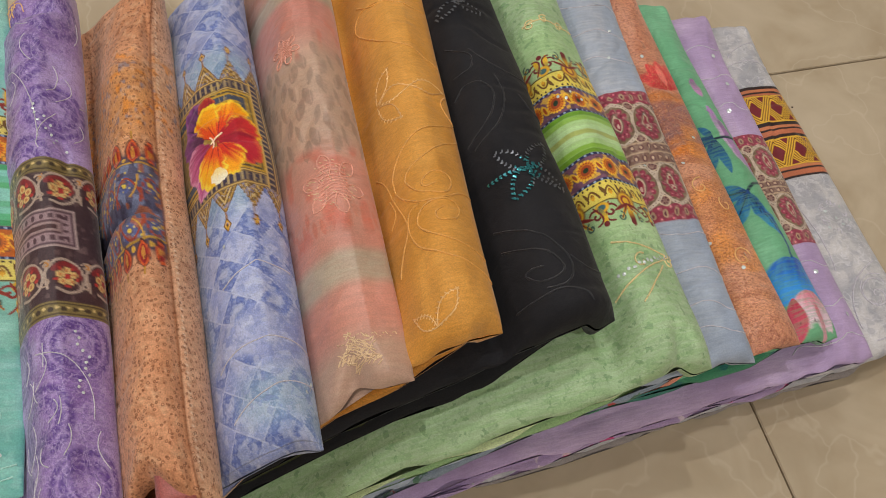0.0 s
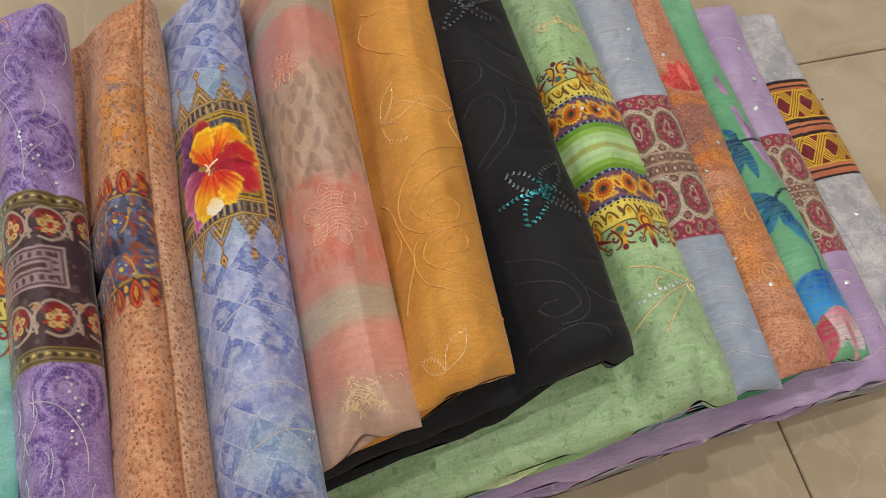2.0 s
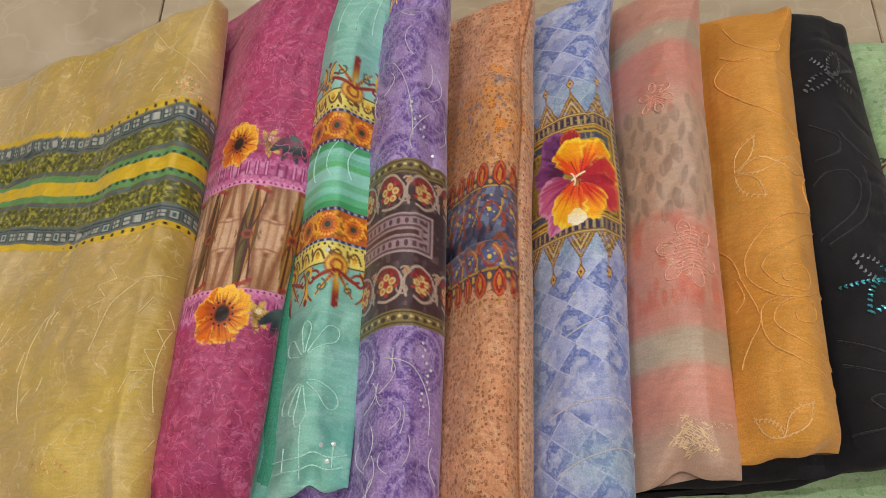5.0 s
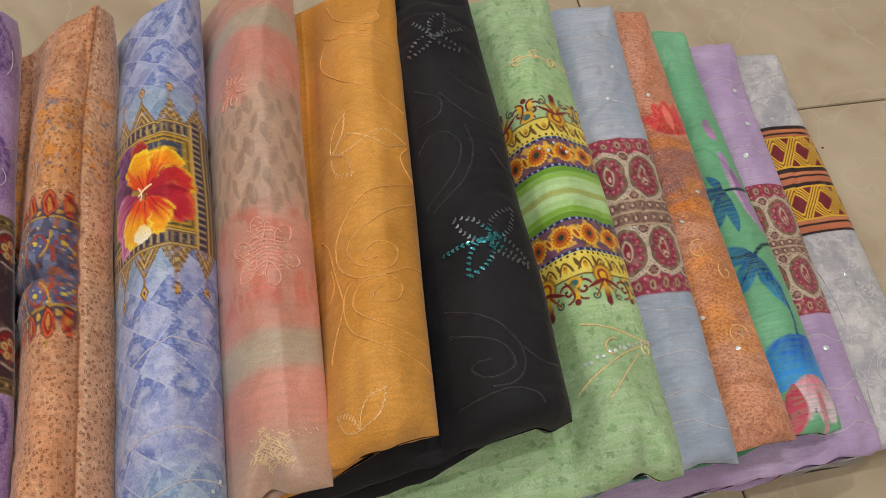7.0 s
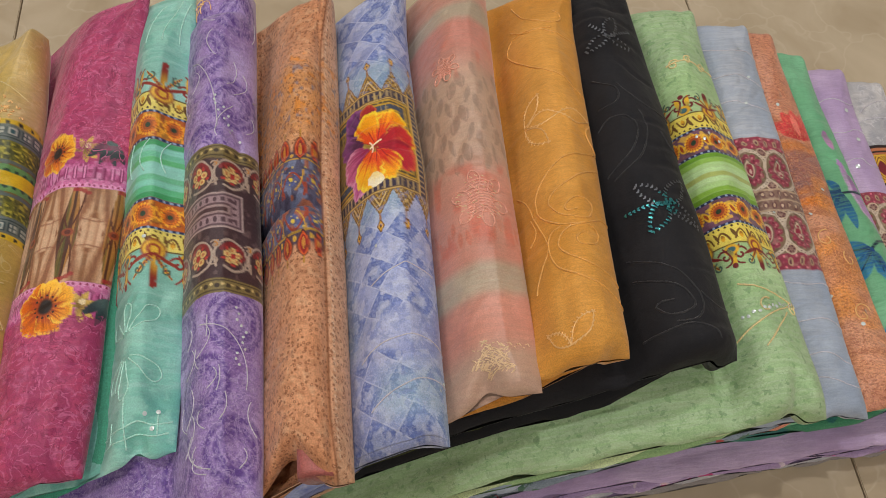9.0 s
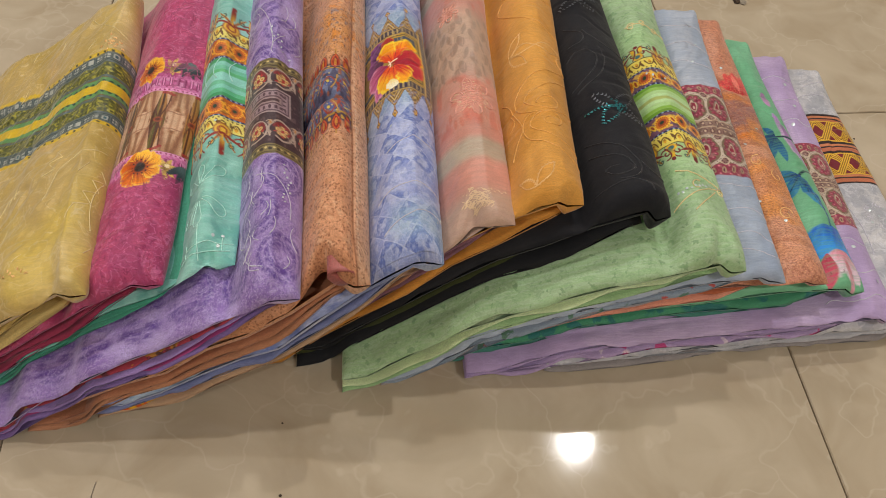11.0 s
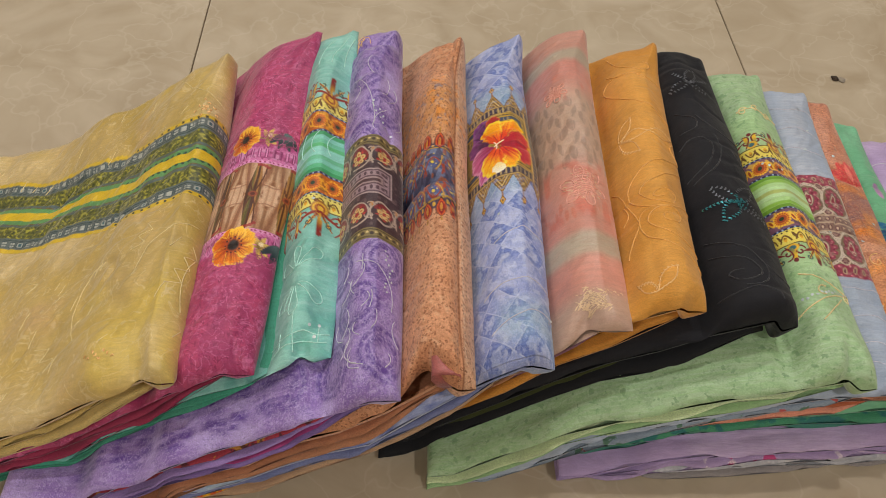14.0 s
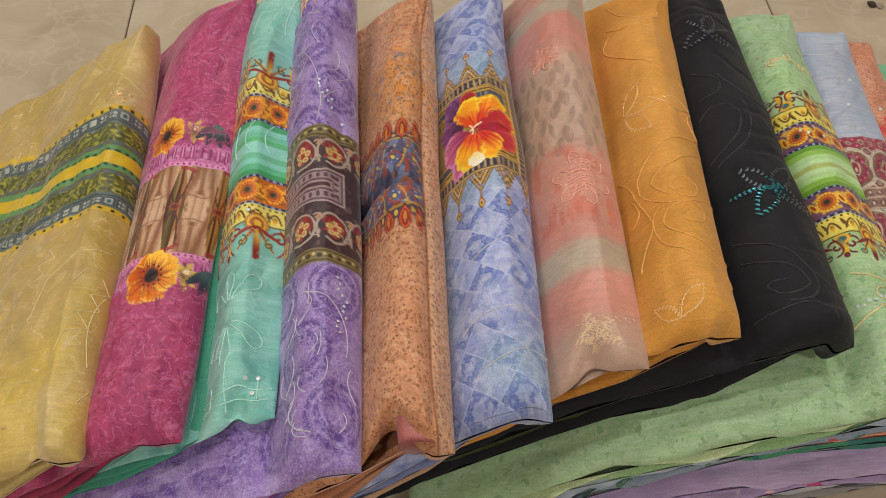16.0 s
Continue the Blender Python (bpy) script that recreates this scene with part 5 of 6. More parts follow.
# peach, speckled, with a gathered dark band and a seamed edge
def paint_peach(c):
    c.base((212, 154, 116), (204, 142, 102), (218, 166, 132), su=30, sv=22, seed=50)
    c.band(0.185, 0.240, (206, 142, 70), 0.014, 0.6)
    flap = 1 - step(0.0205, 0.0211, c.u)
    c.mix(flap * 0.6, (216, 172, 140))
    for sc, sd in ((420, 3), (560, 8)):
        c.speck((160, 100, 66), sc, 0.74, 0.84, 0.4, sd)
    c.speck((228, 184, 146), 330, 0.70, 0.84, 0.4, 12)
    c.speck((112, 116, 136), 420, 0.74, 0.82, 0.7, 19, 1, 0.195, 0.240)
    c.speck((222, 138, 40), 260, 0.72, 0.82, 0.7, 29, 1, 0.195, 0.250)
    keep = c.c.copy()
    a, b = 0.112, 0.187
    c.m *= 1 - (1 - flap) * step(a + 0.008, a + 0.009, c.v) * (1 - step(b - 0.007, b - 0.006, c.v))
    c.band(a + 0.016, b - 0.014, (88, 86, 112))
    c.speck((58, 52, 76), 420, 0.5, 0.7, 0.6, 23, 1, a + 0.016, b - 0.014, 0.0006)
    c.speck((126, 136, 168), 380, 0.6, 0.72, 0.7, 27, 1, a + 0.016, b - 0.014, 0.0006)
    c.speck((168, 96, 60), 340, 0.64, 0.74, 0.8, 29, 1, a + 0.016, b - 0.014, 0.0006)
    for v in (0.160, 0.137, 0.167, 0.130):
        c.dots(v, 0.0065, 0.0007, (206, 180, 90), phase=(v * 100) % 1)
    for u in np.arange(-0.002, 0.09, 0.013):
        for sg, v0 in ((1, 0.150), (-1, 0.143)):
            c.blob(u + 0.004, v0 + sg * 0.010, 0.0040, 0.0056, (84, 94, 146), ring=0.35)
            for q in range(5):
                c.blob(u + 0.004 + 0.0030 * math.cos(q * 1.26), v0 + sg * 0.010 + 0.0040 * math.sin(q * 1.26), 0.0006, 0.0006, (196, 180, 110))
            c.line(arc_line((u - 0.0045, v0 + sg * 0.001), (u + 0.004, v0 + sg * 0.026), (u + 0.0105, v0 + sg * 0.001)), 0.0009, (156, 66, 46))
            c.line(arc_line((u - 0.0025, v0 + sg * 0.015), (u - 0.0025, v0 + sg * 0.006), (u + 0.002, v0 + sg * 0.003)), 0.0007, (196, 150, 66))
            c.blob(u + 0.004, v0 + sg * 0.009, 0.0012, 0.0012, (214, 186, 70))
    for sg, v0 in ((1, b - 0.015), (-1, a + 0.017)):
        lo, hi = sorted((v0, v0 + sg * 0.007))
        c.band(lo, hi, (84, 70, 90), 0.001)
        c.band(min(v0, v0 + sg * 0.001), max(v0, v0 + sg * 0.001), (186, 146, 60))
        for u in np.arange(-0.002, 0.09, 0.0095):
            c.leaf(u, v0, 0.015, 0.0085, 90 * sg, (92, 56, 54))
            c.leaf(u, v0 + sg * 0.001, 0.0135, 0.0066, 90 * sg, (206, 88, 40))
            c.leaf(u, v0 + sg * 0.002, 0.011, 0.0044, 90 * sg, (150, 36, 36))
            c.leaf(u, v0 + sg * 0.003, 0.008, 0.0021, 90 * sg, (196, 130, 56))
            c.blob(u + 0.00475, v0 + sg * 0.0035, 0.0012, 0.0020, (206, 162, 64))
            c.line([(u, v0 + sg * 0.015), (u, v0 + sg * 0.019)], 0.0009, (190, 140, 56))
    w = flap[..., None]
    c.c[:] = c.c * (1 - w) + keep * w
    c.band(-0.1, 0.5, (128, 76, 48), 0.0003, 0.85, 0.0205, 0.0216)
    for v in np.arange(0.01, 0.31, 0.0032):
        c.blob(0.0180, v, 0.0004, 0.001, (232, 200, 170))


th = thing("speckled peach folded fabric with a gathered indigo band and seamed edge")
fb = Fabric((-0.0420, 0.0090, 0.1690), (-0.0373, 0.3030, 0.1780), 0.245, 51, gap=0.043, wrinkle=0.0022, notches=[(0.030, 0.026, 0.011)],
            dents=[(0.045, 0.147, 0.012, 0.030, 0.0032), (0.0105, 0.15, 0.0030, 0.0014, 0.5), (0.05, 0.295, 0.004, 0.02, 0.004), (0.05, 0.158, -0.003, 0.03, 0.006), (0.05, 0.136, -0.003, 0.03, 0.006)])
outer(fb, th, cloth("peach_cloth", rough=0.72, grain=0.2, prints=[("ring", (116, 62, 36), 430, 0.20, 0.32, 0.7), ("vine", (184, 120, 84), 170, 0.54, 0.58, 0.25)]), paint_peach, 0.34, fine=(0.108, 0.192))
layer(fb, th, cloth("brown_peach_lining", (168, 112, 82)), 0.16, 0.32, 0.001, 0.003)
layer(fb, th, cloth("tan_peach_lining", (178, 124, 92)), 0.0, 0.15, 0.003, 0.005)
# the rolled pink lining that shows in the open end
P0, _ = fb.point(np.array([0.036]), np.array([0.030]))
t = np.linspace(0, 1, 14)
ringv = []
for k in range(14):
    a = np.arange(12) * math.tau / 12
    rad = 0.0085 * (1 - 0.15 * t[k]) * (1 + 0.12 * np.sin(3 * a + k * 0.4))
    cx, cy, cz = P0[0][0] + 0.002 - 0.004 * t[k], 0.004 + 0.055 * t[k], P0[0][2] - 0.016 + 0.002 * t[k]
    ringv.append(np.stack([cx + rad * np.cos(a), np.full(12, cy), cz + rad * 0.9 * np.sin(a)], -1))
ringv = [np.stack([ringv[0][:, 0] * 0.45 + ringv[0][:, 0].mean() * 0.55, ringv[0][:, 1] + 0.007, ringv[0][:, 2] * 0.45 + ringv[0][:, 2].mean() * 0.55], -1)] + ringv
link_mesh("rolled_lining", np.concatenate(ringv), grid_faces(15, 12), cloth("dusky_pink_satin", (176, 98, 92), 0.4, spec=0.5), th, "rolled dusky pink satin lining")


# purple with a dark paisley band
def paint_purple(c):
    c.base((152, 124, 186), (136, 104, 172), (174, 152, 206), su=45, sv=45, seed=54)
    medallions(c, (98, 68, 146), 1.0, 0.040, 0.0178, v0=0.02, v1=0.31, u0=0.020, u1=0.30, petals=18)
    scroll(c, (182, 160, 208), 0.40, 57, 150, 0.07)
    f = np.sin(c.u * 2100) * np.sin(c.v * 2100)
    c.mix(step(0.2, 0.7, f) * 0.22, (182, 162, 206))
    a, b = 0.0995, 0.1865
    c.border(a, b)
    c.band(a, b, (64, 42, 48))
    for q in (a, b - 0.0075):
        c.band(q, q + 0.0075, (126, 110, 66))
        c.band(q + 0.001, q + 0.0016, (60, 46, 34))
        c.band(q + 0.006, q + 0.0066, (60, 46, 34))
        c.dots(q + 0.0037, 0.0058, 0.0015, (62, 48, 36), rv=0.0013)
        c.dots(q + 0.0044, 0.0058, 0.0010, (206, 182, 120), phase=0.5, rv=0.0008)
    c.speck((112, 88, 88), 420, 0.62, 0.78, 0.55, 6, 1, a + 0.008, b - 0.008, 0.0006)
    for v0 in (0.1690, 0.1205):
        for u in np.arange(0.0025, 0.2, 0.0195):
            # a curled paisley with a five-petalled flower in it
            c.line(curve([(u + 0.0090, v0 - 0.007), (u + 0.0100, v0 + 0.002), (u + 0.0050, v0 + 0.0088), (u - 0.0030, v0 + 0.0086), (u - 0.0082, v0 + 0.002), (u - 0.0070, v0 - 0.006), (u - 0.001, v0 - 0.0088), (u + 0.005, v0 - 0.0072)], 5), 0.0011, (176, 156, 142))
            c.line(curve([(u + 0.0062, v0 + 0.004), (u + 0.0010, v0 + 0.0072), (u - 0.0045, v0 + 0.0052), (u - 0.0062, v0)], 5), 0.0024, (130, 34, 38))
            c.blob(u, v0, 0.0066, 0.0064, (82, 34, 40))
            for i in range(5):
                t_ = i * math.tau / 5 + 0.3
                c.blob(u + 0.0036 * math.cos(t_), v0 + 0.0036 * math.sin(t_), 0.0022, 0.0022, (214, 180, 116))
                c.blob(u + 0.0036 * math.cos(t_), v0 + 0.0036 * math.sin(t_), 0.0010, 0.0010, (190, 120, 70))
                c.blob(u + 0.0056 * math.cos(t_ + 0.6), v0 + 0.0056 * math.sin(t_ + 0.6), 0.0011, 0.0011, (178, 50, 46))
            c.blob(u, v0, 0.0018, 0.0018, (172, 44, 42))
            c.line(spiral(u + 0.0105, v0 - 0.0030, 0.0036, 1.2, 2.6, 20), 0.0008, (168, 146, 130))
            c.line(spiral(u - 0.0100, v0 + 0.0060, 0.0028, 1.2, 0.6, 18, -1), 0.0008, (168, 146, 130))
            c.leaf(u + 0.0100, v0 + 0.004, 0.0055, 0.003, 70, (190, 130, 60))
    c.band(0.1365, 0.1572, (126, 100, 108), u0=0.0150, u1=1)
    for k, (o, col) in enumerate(((0.0, (170, 148, 146)), (0.0012, (92, 66, 76)), (0.0026, (156, 130, 136)), (0.0075, (92, 62, 70)), (0.0088, (160, 134, 134)), (0.0102, (74, 44, 48)))):
        c.band(0.1365 + o * 0.9, 0.1572 - o * 0.9, col, u0=0.0150 + o, u1=1)
    for v in (0.1410, 0.1527):
        c.dots(v, 0.0042, 0.0011, (84, 56, 66), u0=0.019, u1=0.2, rv=0.0018)
    for v in np.arange(0.1415, 0.153, 0.0036):
        c.blob(0.0205, v, 0.0016, 0.0009, (84, 56, 66))


th = thing("purple folded fabric with a dark paisley border band")
fb = Fabric((-0.0839, 0.0010, 0.1480), (-0.0857, 0.3030, 0.1760), 0.262, 56, gap=0.042, wrinkle=0.0018,
            dents=[(0.03, 0.285, 0.007, 0.03, 0.005), (0.012, 0.275, -0.003, 0.01, 0.008), (0.012, -0.002, 0.008, 0.006, 0.010)])
outer(fb, th, cloth("purple_cloth", rough=0.5, grain=0.2, spec=0.45, sheen=0.35, prints=[("vine", (196, 178, 220), 190, 0.47, 0.50, 0.4), ("vine", (104, 74, 148), 340, 0.57, 0.61, 0.4), ("ring", (190, 170, 214), 560, 0.18, 0.32, 0.3)]), paint_purple, 0.46, step_u=0.0004, fine=(0.05, 0.20))
layer(fb, th, cloth("red_print_lining", (168, 60, 74), prints=[("blot", (206, 150, 60), 70, 0.58, 0.62, 0.8), ("blot", (60, 40, 44), 80, 0.60, 0.64, 0.8)]), 0.36, 0.44, 0.0, 0.006, "red printed lining")
layer(fb, th, cloth("purple_lining_light", (150, 122, 178)), 0.24, 0.35, 0.003, 0.004)
layer(fb, th, cloth("magenta_lining", (158, 60, 118)), 0.19, 0.23, 0.002, 0.006)
layer(fb, th, cloth("purple_lining_dark", (122, 96, 152)), 0.0, 0.18, 0.004, 0.003)
ln, rg = [], random.Random(9)
for k in range(26):
    u, v = rg.uniform(0.006, 0.055), rg.choice((rg.uniform(0.008, 0.08), rg.uniform(0.195, 0.285)))
    d, e = rg.uniform(-0.012, 0.012), rg.uniform(0.008, 0.02)
    ln.append(arc_line((u, v), (u + 1.4 * d, v + 0.5 * e), (u + 0.6 * d, min(v + e, 0.094 if v < 0.1 else 0.298)), 9))
ln += [arc_line((0.04, 0.085), (0.01, 0.08), (0.014, 0.05)), arc_line((0.05, 0.25), (0.03, 0.24), (0.03, 0.20)), arc_line((0.02, 0.215), (0.035, 0.2), (0.03, 0.192))]
threads(fb, th, M_PALE, ln, 0.0003, "silvery dash stitching")
purple, purple_thing = fb, th
spangles(fb, th, M_SEQ_SILVER, [(0.016 + 0.006 * abs(math.sin(k * 1.3)) + 0.0012 * k, 0.193 + 0.0026 * k) for k in range(11)] + [(0.012 + 0.004 * abs(math.sin(k)) + 0.0012 * abs(k - 5), 0.062 + 0.003 * k) for k in range(11)], 0.0008, "pale iridescent sequins", seed=15)


# aqua with the rosette border
def paint_aqua(c):
    c.base((138, 196, 184), (126, 186, 174), (154, 208, 198), su=16, sv=90, seed=60)
    c.mix(step(0.3, 0.9, np.sin(c.v * 900 + 3 * vnoise(c.u * 20, c.v * 70, 3))) * 0.14, (112, 188, 170))
    c.speck((96, 176, 166), 40, 0.6, 0.8, 0.6, 5, 1, -0.1, 0.07, 0.02)
    rosette_border(c, 0.1815, 0.0180, 0.0365, 0.0485, 0.0690,
                   [(62, 158, 100), (92, 186, 136), (130, 206, 186), (108, 190, 150), (146, 214, 200), (146, 214, 200), (96, 188, 126), (112, 196, 160), (136, 208, 190), (70, 164, 106)],
                   ((226, 122, 26), (238, 172, 50), (160, 80, 34)), (192, 98, 30), (30, 50, 92), (228, 212, 110), ((140, 40, 34), (160, 66, 40), (228, 182, 60)), 0.0256, 0.0150, 0.0186)


th = thing("aqua green folded fabric with an orange rosette border")
fb = Fabric((-0.1265, 0.0300, 0.1385), (-0.1212, 0.3040, 0.1600), 0.26, 61, gap=0.037, wrinkle=0.0012, dents=[(0.018, 0.026, 0.013, 0.006, 0.012)], notches=[(0.018, 0.007, 0.005)])
outer(fb, th, cloth("aqua_cloth", rough=0.5, grain=0.12, spec=0.45, prints=[("weft", (110, 186, 168), 420, 0.5, 0.62, 0.45), ("blot", (166, 220, 206), 60, 0.56, 0.7, 0.4)]), paint_aqua, 0.52, step_u=0.00036, fine=(0.108, 0.254))
ma = cloth("jade_lining", (74, 160, 132))
layer(fb, th, ma, 0.38, 0.50, 0.001, 0.003)
layer(fb, th, ma, 0.24, 0.36, 0.003, 0.005)
layer(fb, th, cloth("sea_green_lining", (56, 138, 108)), 0.0, 0.22, 0.002, 0.008)
ln = []
for (cu, cv_), tips in (((0.032, 0.087), ((92, 0.018), (38, 0.022), (150, 0.020))), ((0.031, 0.077), ((-92, 0.022), (-35, 0.023), (215, 0.022), (240, 0.018)))):
    for rot, n in tips:
        ca, sa = math.cos(math.radians(rot)), math.sin(math.radians(rot))
        loop = [(cu - ca * n * x - sa * o * n, cv_ + sa * n * x - ca * o * n) for x, o in ((0.15, 0.03), (0.5, 0.12), (0.8, 0.20), (1.0, 0.10), (1.0, -0.08), (0.8, -0.19), (0.5, -0.12), (0.15, -0.03))]
        ln.append(curve(loop, 5))
for q in (0.0, 0.012, 0.024):
    ln.append(arc_line((0.012 + q, 0.268), (0.016 + q, 0.285), (0.006 + q, 0.296)))
    ln.append(arc_line((0.014 + q, 0.180), (0.022 + q, 0.19), (0.012 + q, 0.2)))
ln += [[(0.004, 0.040), (0.03, 0.040), (0.056, 0.0425)], [(0.006, 0.0345), (0.03, 0.0345), (0.055, 0.0365)], [(0.030, 0.055), (0.031, 0.030)], [(0.012, 0.045), (0.013, 0.035)], [(0.044, 0.047), (0.045, 0.036)]]
threads(fb, th, cloth("pale_aqua_thread", (176, 226, 212), 0.4, spec=0.6), ln, 0.00045, "pale aqua daisy stitching")
spangles(fb, th, M_SEQ_SILVER, [(0.012, 0.046), (0.02, 0.044), (0.016, 0.038), (0.024, 0.14)], 0.0012, seed=16)


# pink with a drapery band between poppies
def paint_pink(c):
    c.base((182, 64, 108), (172, 56, 100), (190, 78, 122), su=60, sv=26, seed=64)
    c.band(-0.1, 0.085, (176, 62, 100), 0.03, 0.6)
    scroll(c, (206, 108, 152), 0.6, 67, 75, 0.05)
    scroll(c, (150, 50, 96), 0.4, 71, 60, 0.06)
    c.speck((152, 48, 96), 140, 0.62, 0.7, 0.5, 31, 0.4)
    a, b, mid = 0.1215, 0.1780, 0.1500
    c.border(a - 0.017, b + 0.017)
    for v0, sg in ((b, 1), (a, -1)):
        lo, hi = sorted((v0, v0 + sg * 0.017))
        c.band(lo, hi, (196, 96, 150), 0.0008)
        c.speck((226, 160, 200), 300, 0.55, 0.7, 0.6, 41, 1, lo, hi, 0.0006)
        c.speck((140, 36, 92), 360, 0.6, 0.72, 0.7, 43, 1, lo, hi, 0.0006)
        c.band(min(v0, v0 + sg * 0.0034), max(v0, v0 + sg * 0.0034), (226, 150, 196), 0.0004)
        c.dots(v0 + sg * 0.0036, 0.0044, 0.0020, (206, 112, 164), rv=0.0016)
        c.dots(v0 + sg * 0.0014, 0.0032, 0.0008, (150, 36, 84))
        for u in np.arange(0.0, 0.09, 0.0050):
            c.line([(u, v0 + sg * 0.0065), (u, v0 + sg * 0.0125)], 0.0019, (130, 30, 88))
            c.line([(u, v0 + sg * 0.0062), (u, v0 + sg * 0.0135)], 0.0008, (226, 140, 190))
            c.blob(u + 0.0025, v0 + sg * 0.0140, 0.0019, 0.0022, (214, 120, 174), ring=0.4)
        c.dots(v0 + sg * 0.0165, 0.0050, 0.0018, (180, 70, 130), phase=0.5)
    c.band(a, b, (112, 70, 34))
    c.band(a, b, (168, 116, 58), a=step(0.45, 0.65, vnoise(c.u * 900, c.v * 12, 5)))
    c.band(a, b, (78, 42, 24), a=step(0.60, 0.75, vnoise(c.u * 800, c.v * 9, 9)))
    c.band(a, b, (96, 92, 40), a=step(0.66, 0.8, vnoise(c.u * 600, c.v * 9, 19)) * 0.7)
    inside = step(a - 0.0002, a + 0.0002, c.v) * (1 - step(b - 0.0002, b + 0.0002, c.v))
    y = np.abs(c.v - mid)
    for uw in np.arange(0.0160 - 0.0236, 0.1, 0.0236):
        x = c.u - uw
        # tied sheer curtains above and below, spreading from the middle
        w = 0.0070 + 0.0034 * np.clip(y / 0.026, 0, 1) ** 1.3
        fan = inside * (1 - step(0.93, 1.0, np.abs(x) / w))
        c.mix(fan, (178, 132, 98))
        win = inside * (1 - step(0.0052, 0.0056, np.abs(x) + 0.6 * np.maximum(y - 0.0045, 0))) * (1 - step(0.0085, 0.0095, y))
        fold = np.sin(np.arctan2(np.abs(x) - 0.0085, y + 0.004) * 17 + 1.5 * vnoise(x * 300, c.v * 40, 7))
        c.mix(fan * step(0.1, 0.9, fold) * 0.8, (206, 168, 136))
        c.mix(fan * step(0.30, 0.85, -fold) * 0.75, (128, 76, 50))
        c.mix(fan * (1 - step(0.0006, 0.0016, np.abs(x))) * step(0.010, 0.016, y) * 0.8, (132, 84, 52))
        c.mix(win, (210, 172, 140))
        c.mix(win * (1 - step(0.0005, 0.0008, np.abs(np.abs(x) - 0.0024))) * 0.8, (178, 128, 96))
        c.mix(fan * (1 - step(0.0003, 0.0007, np.abs(y - 0.0072 - 0.15 * np.abs(x)))) * 0.6, (140, 84, 60))
        um = uw + 0.0118
        for sg in (1, -1):
            for d in (1, -1):
                c.line(arc_line((um + d * 0.0010, mid + sg * 0.003), (um + d * 0.0042, mid + sg * 0.010), (um + d * 0.0052, mid + sg * 0.025)), 0.0008, (92, 46, 28))
            for k in range(7):
                c.blob(um + (k - 3) * 0.0021, mid + sg * (0.0268 - 0.0006 * (k - 3) ** 2 * 0.4), 0.0015, 0.0014, (156, 38, 40), a=0.85)
        c.blob(um, mid, 0.0034, 0.0026, (150, 70, 40))
        c.blob(um, mid, 0.0018, 0.0014, (96, 40, 26))
    for k, (u, v, r) in enumerate(((0.0434, 0.2035, 0.0125), (0.0310, 0.1085, 0.0145))):
        c.clear(u, v, r)
        c.line(arc_line((u - 0.006, v - 0.002), (u - 0.014, v + 0.001), (u - 0.021, v - 0.002)), 0.0012, (150, 120, 50))
        for q, n in ((60, 0.009), (20, 0.008), (-40, 0.010), (110, 0.007), (-75, 0.010)):
            c.leaf(u - 0.016, v, n, 0.0036, q, (214, 176, 90), (120, 84, 40))
        c.blob(u - 0.018, v + 0.002, 0.0018, 0.0018, (238, 214, 170))
        for q in (250, 280, 220, 300):
            c.leaf(u - 0.031, v + 0.006, 0.017, 0.0058, q, (40, 52, 60), (90, 110, 110))
        for i_, (q, n, w, o) in enumerate(((120, 1.0, 1.0, (228, 120, 14)), (175, 1.05, 1.0, (222, 104, 12)), (232, 1.15, 1.1, (226, 112, 14)), (286, 1.1, 0.95, (234, 130, 20)), (340, 0.95, 1.0, (238, 150, 28)), (40, 1.0, 1.1, (244, 170, 34)), (85, 1.0, 0.9, (246, 184, 52)))):
            c.petal(u, v, r * n, r * w, q, (176, 66, 10), o, (250, 196, 66), 30 + i_ + 9 * k)
        for q in range(0, 360, 24):
            x, z = math.cos(math.radians(q)), math.sin(math.radians(q))
            c.line([(u + 0.30 * r * x, v + 0.30 * r * z), (u + 0.70 * r * x, v + 0.75 * r * z)], 0.0004, (170, 60, 8), 0.7)
        c.blob(u, v, 0.30 * r, 0.36 * r, (34, 22, 18), soft=0.35)
        for q in range(12):
            c.blob(u + 0.36 * r * math.cos(q * 0.53), v + 0.42 * r * math.sin(q * 0.53), 0.0007, 0.0007, (50, 26, 12))


th = thing("deep pink folded fabric with orange poppies and a brown drapery band")
fb = Fabric((-0.1720, 0.0260, 0.1360), (-0.1497, 0.3060, 0.1550), 0.26, 66, gap=0.064, wrinkle=0.0012, dents=[(0.012, 0.02, 0.006, 0.008, 0.010)])
outer(fb, th, cloth("pink_cloth", rough=0.48, grain=0.15, spec=0.4, prints=[("vine", (206, 106, 150), 110, 0.475, 0.50, 0.7), ("vine", (136, 38, 82), 130, 0.56, 0.585, 0.75), ("weft", (160, 56, 104), 420, 0.55, 0.66, 0.4)]), paint_pink, 0.5, step_u=0.00036, fine=(0.088, 0.220))
mr = cloth("crimson_lining", (150, 48, 78))
layer(fb, th, mr, 0.24, 0.48, 0.001, 0.004)
layer(fb, th, mr, 0.0, 0.22, 0.003, 0.008)


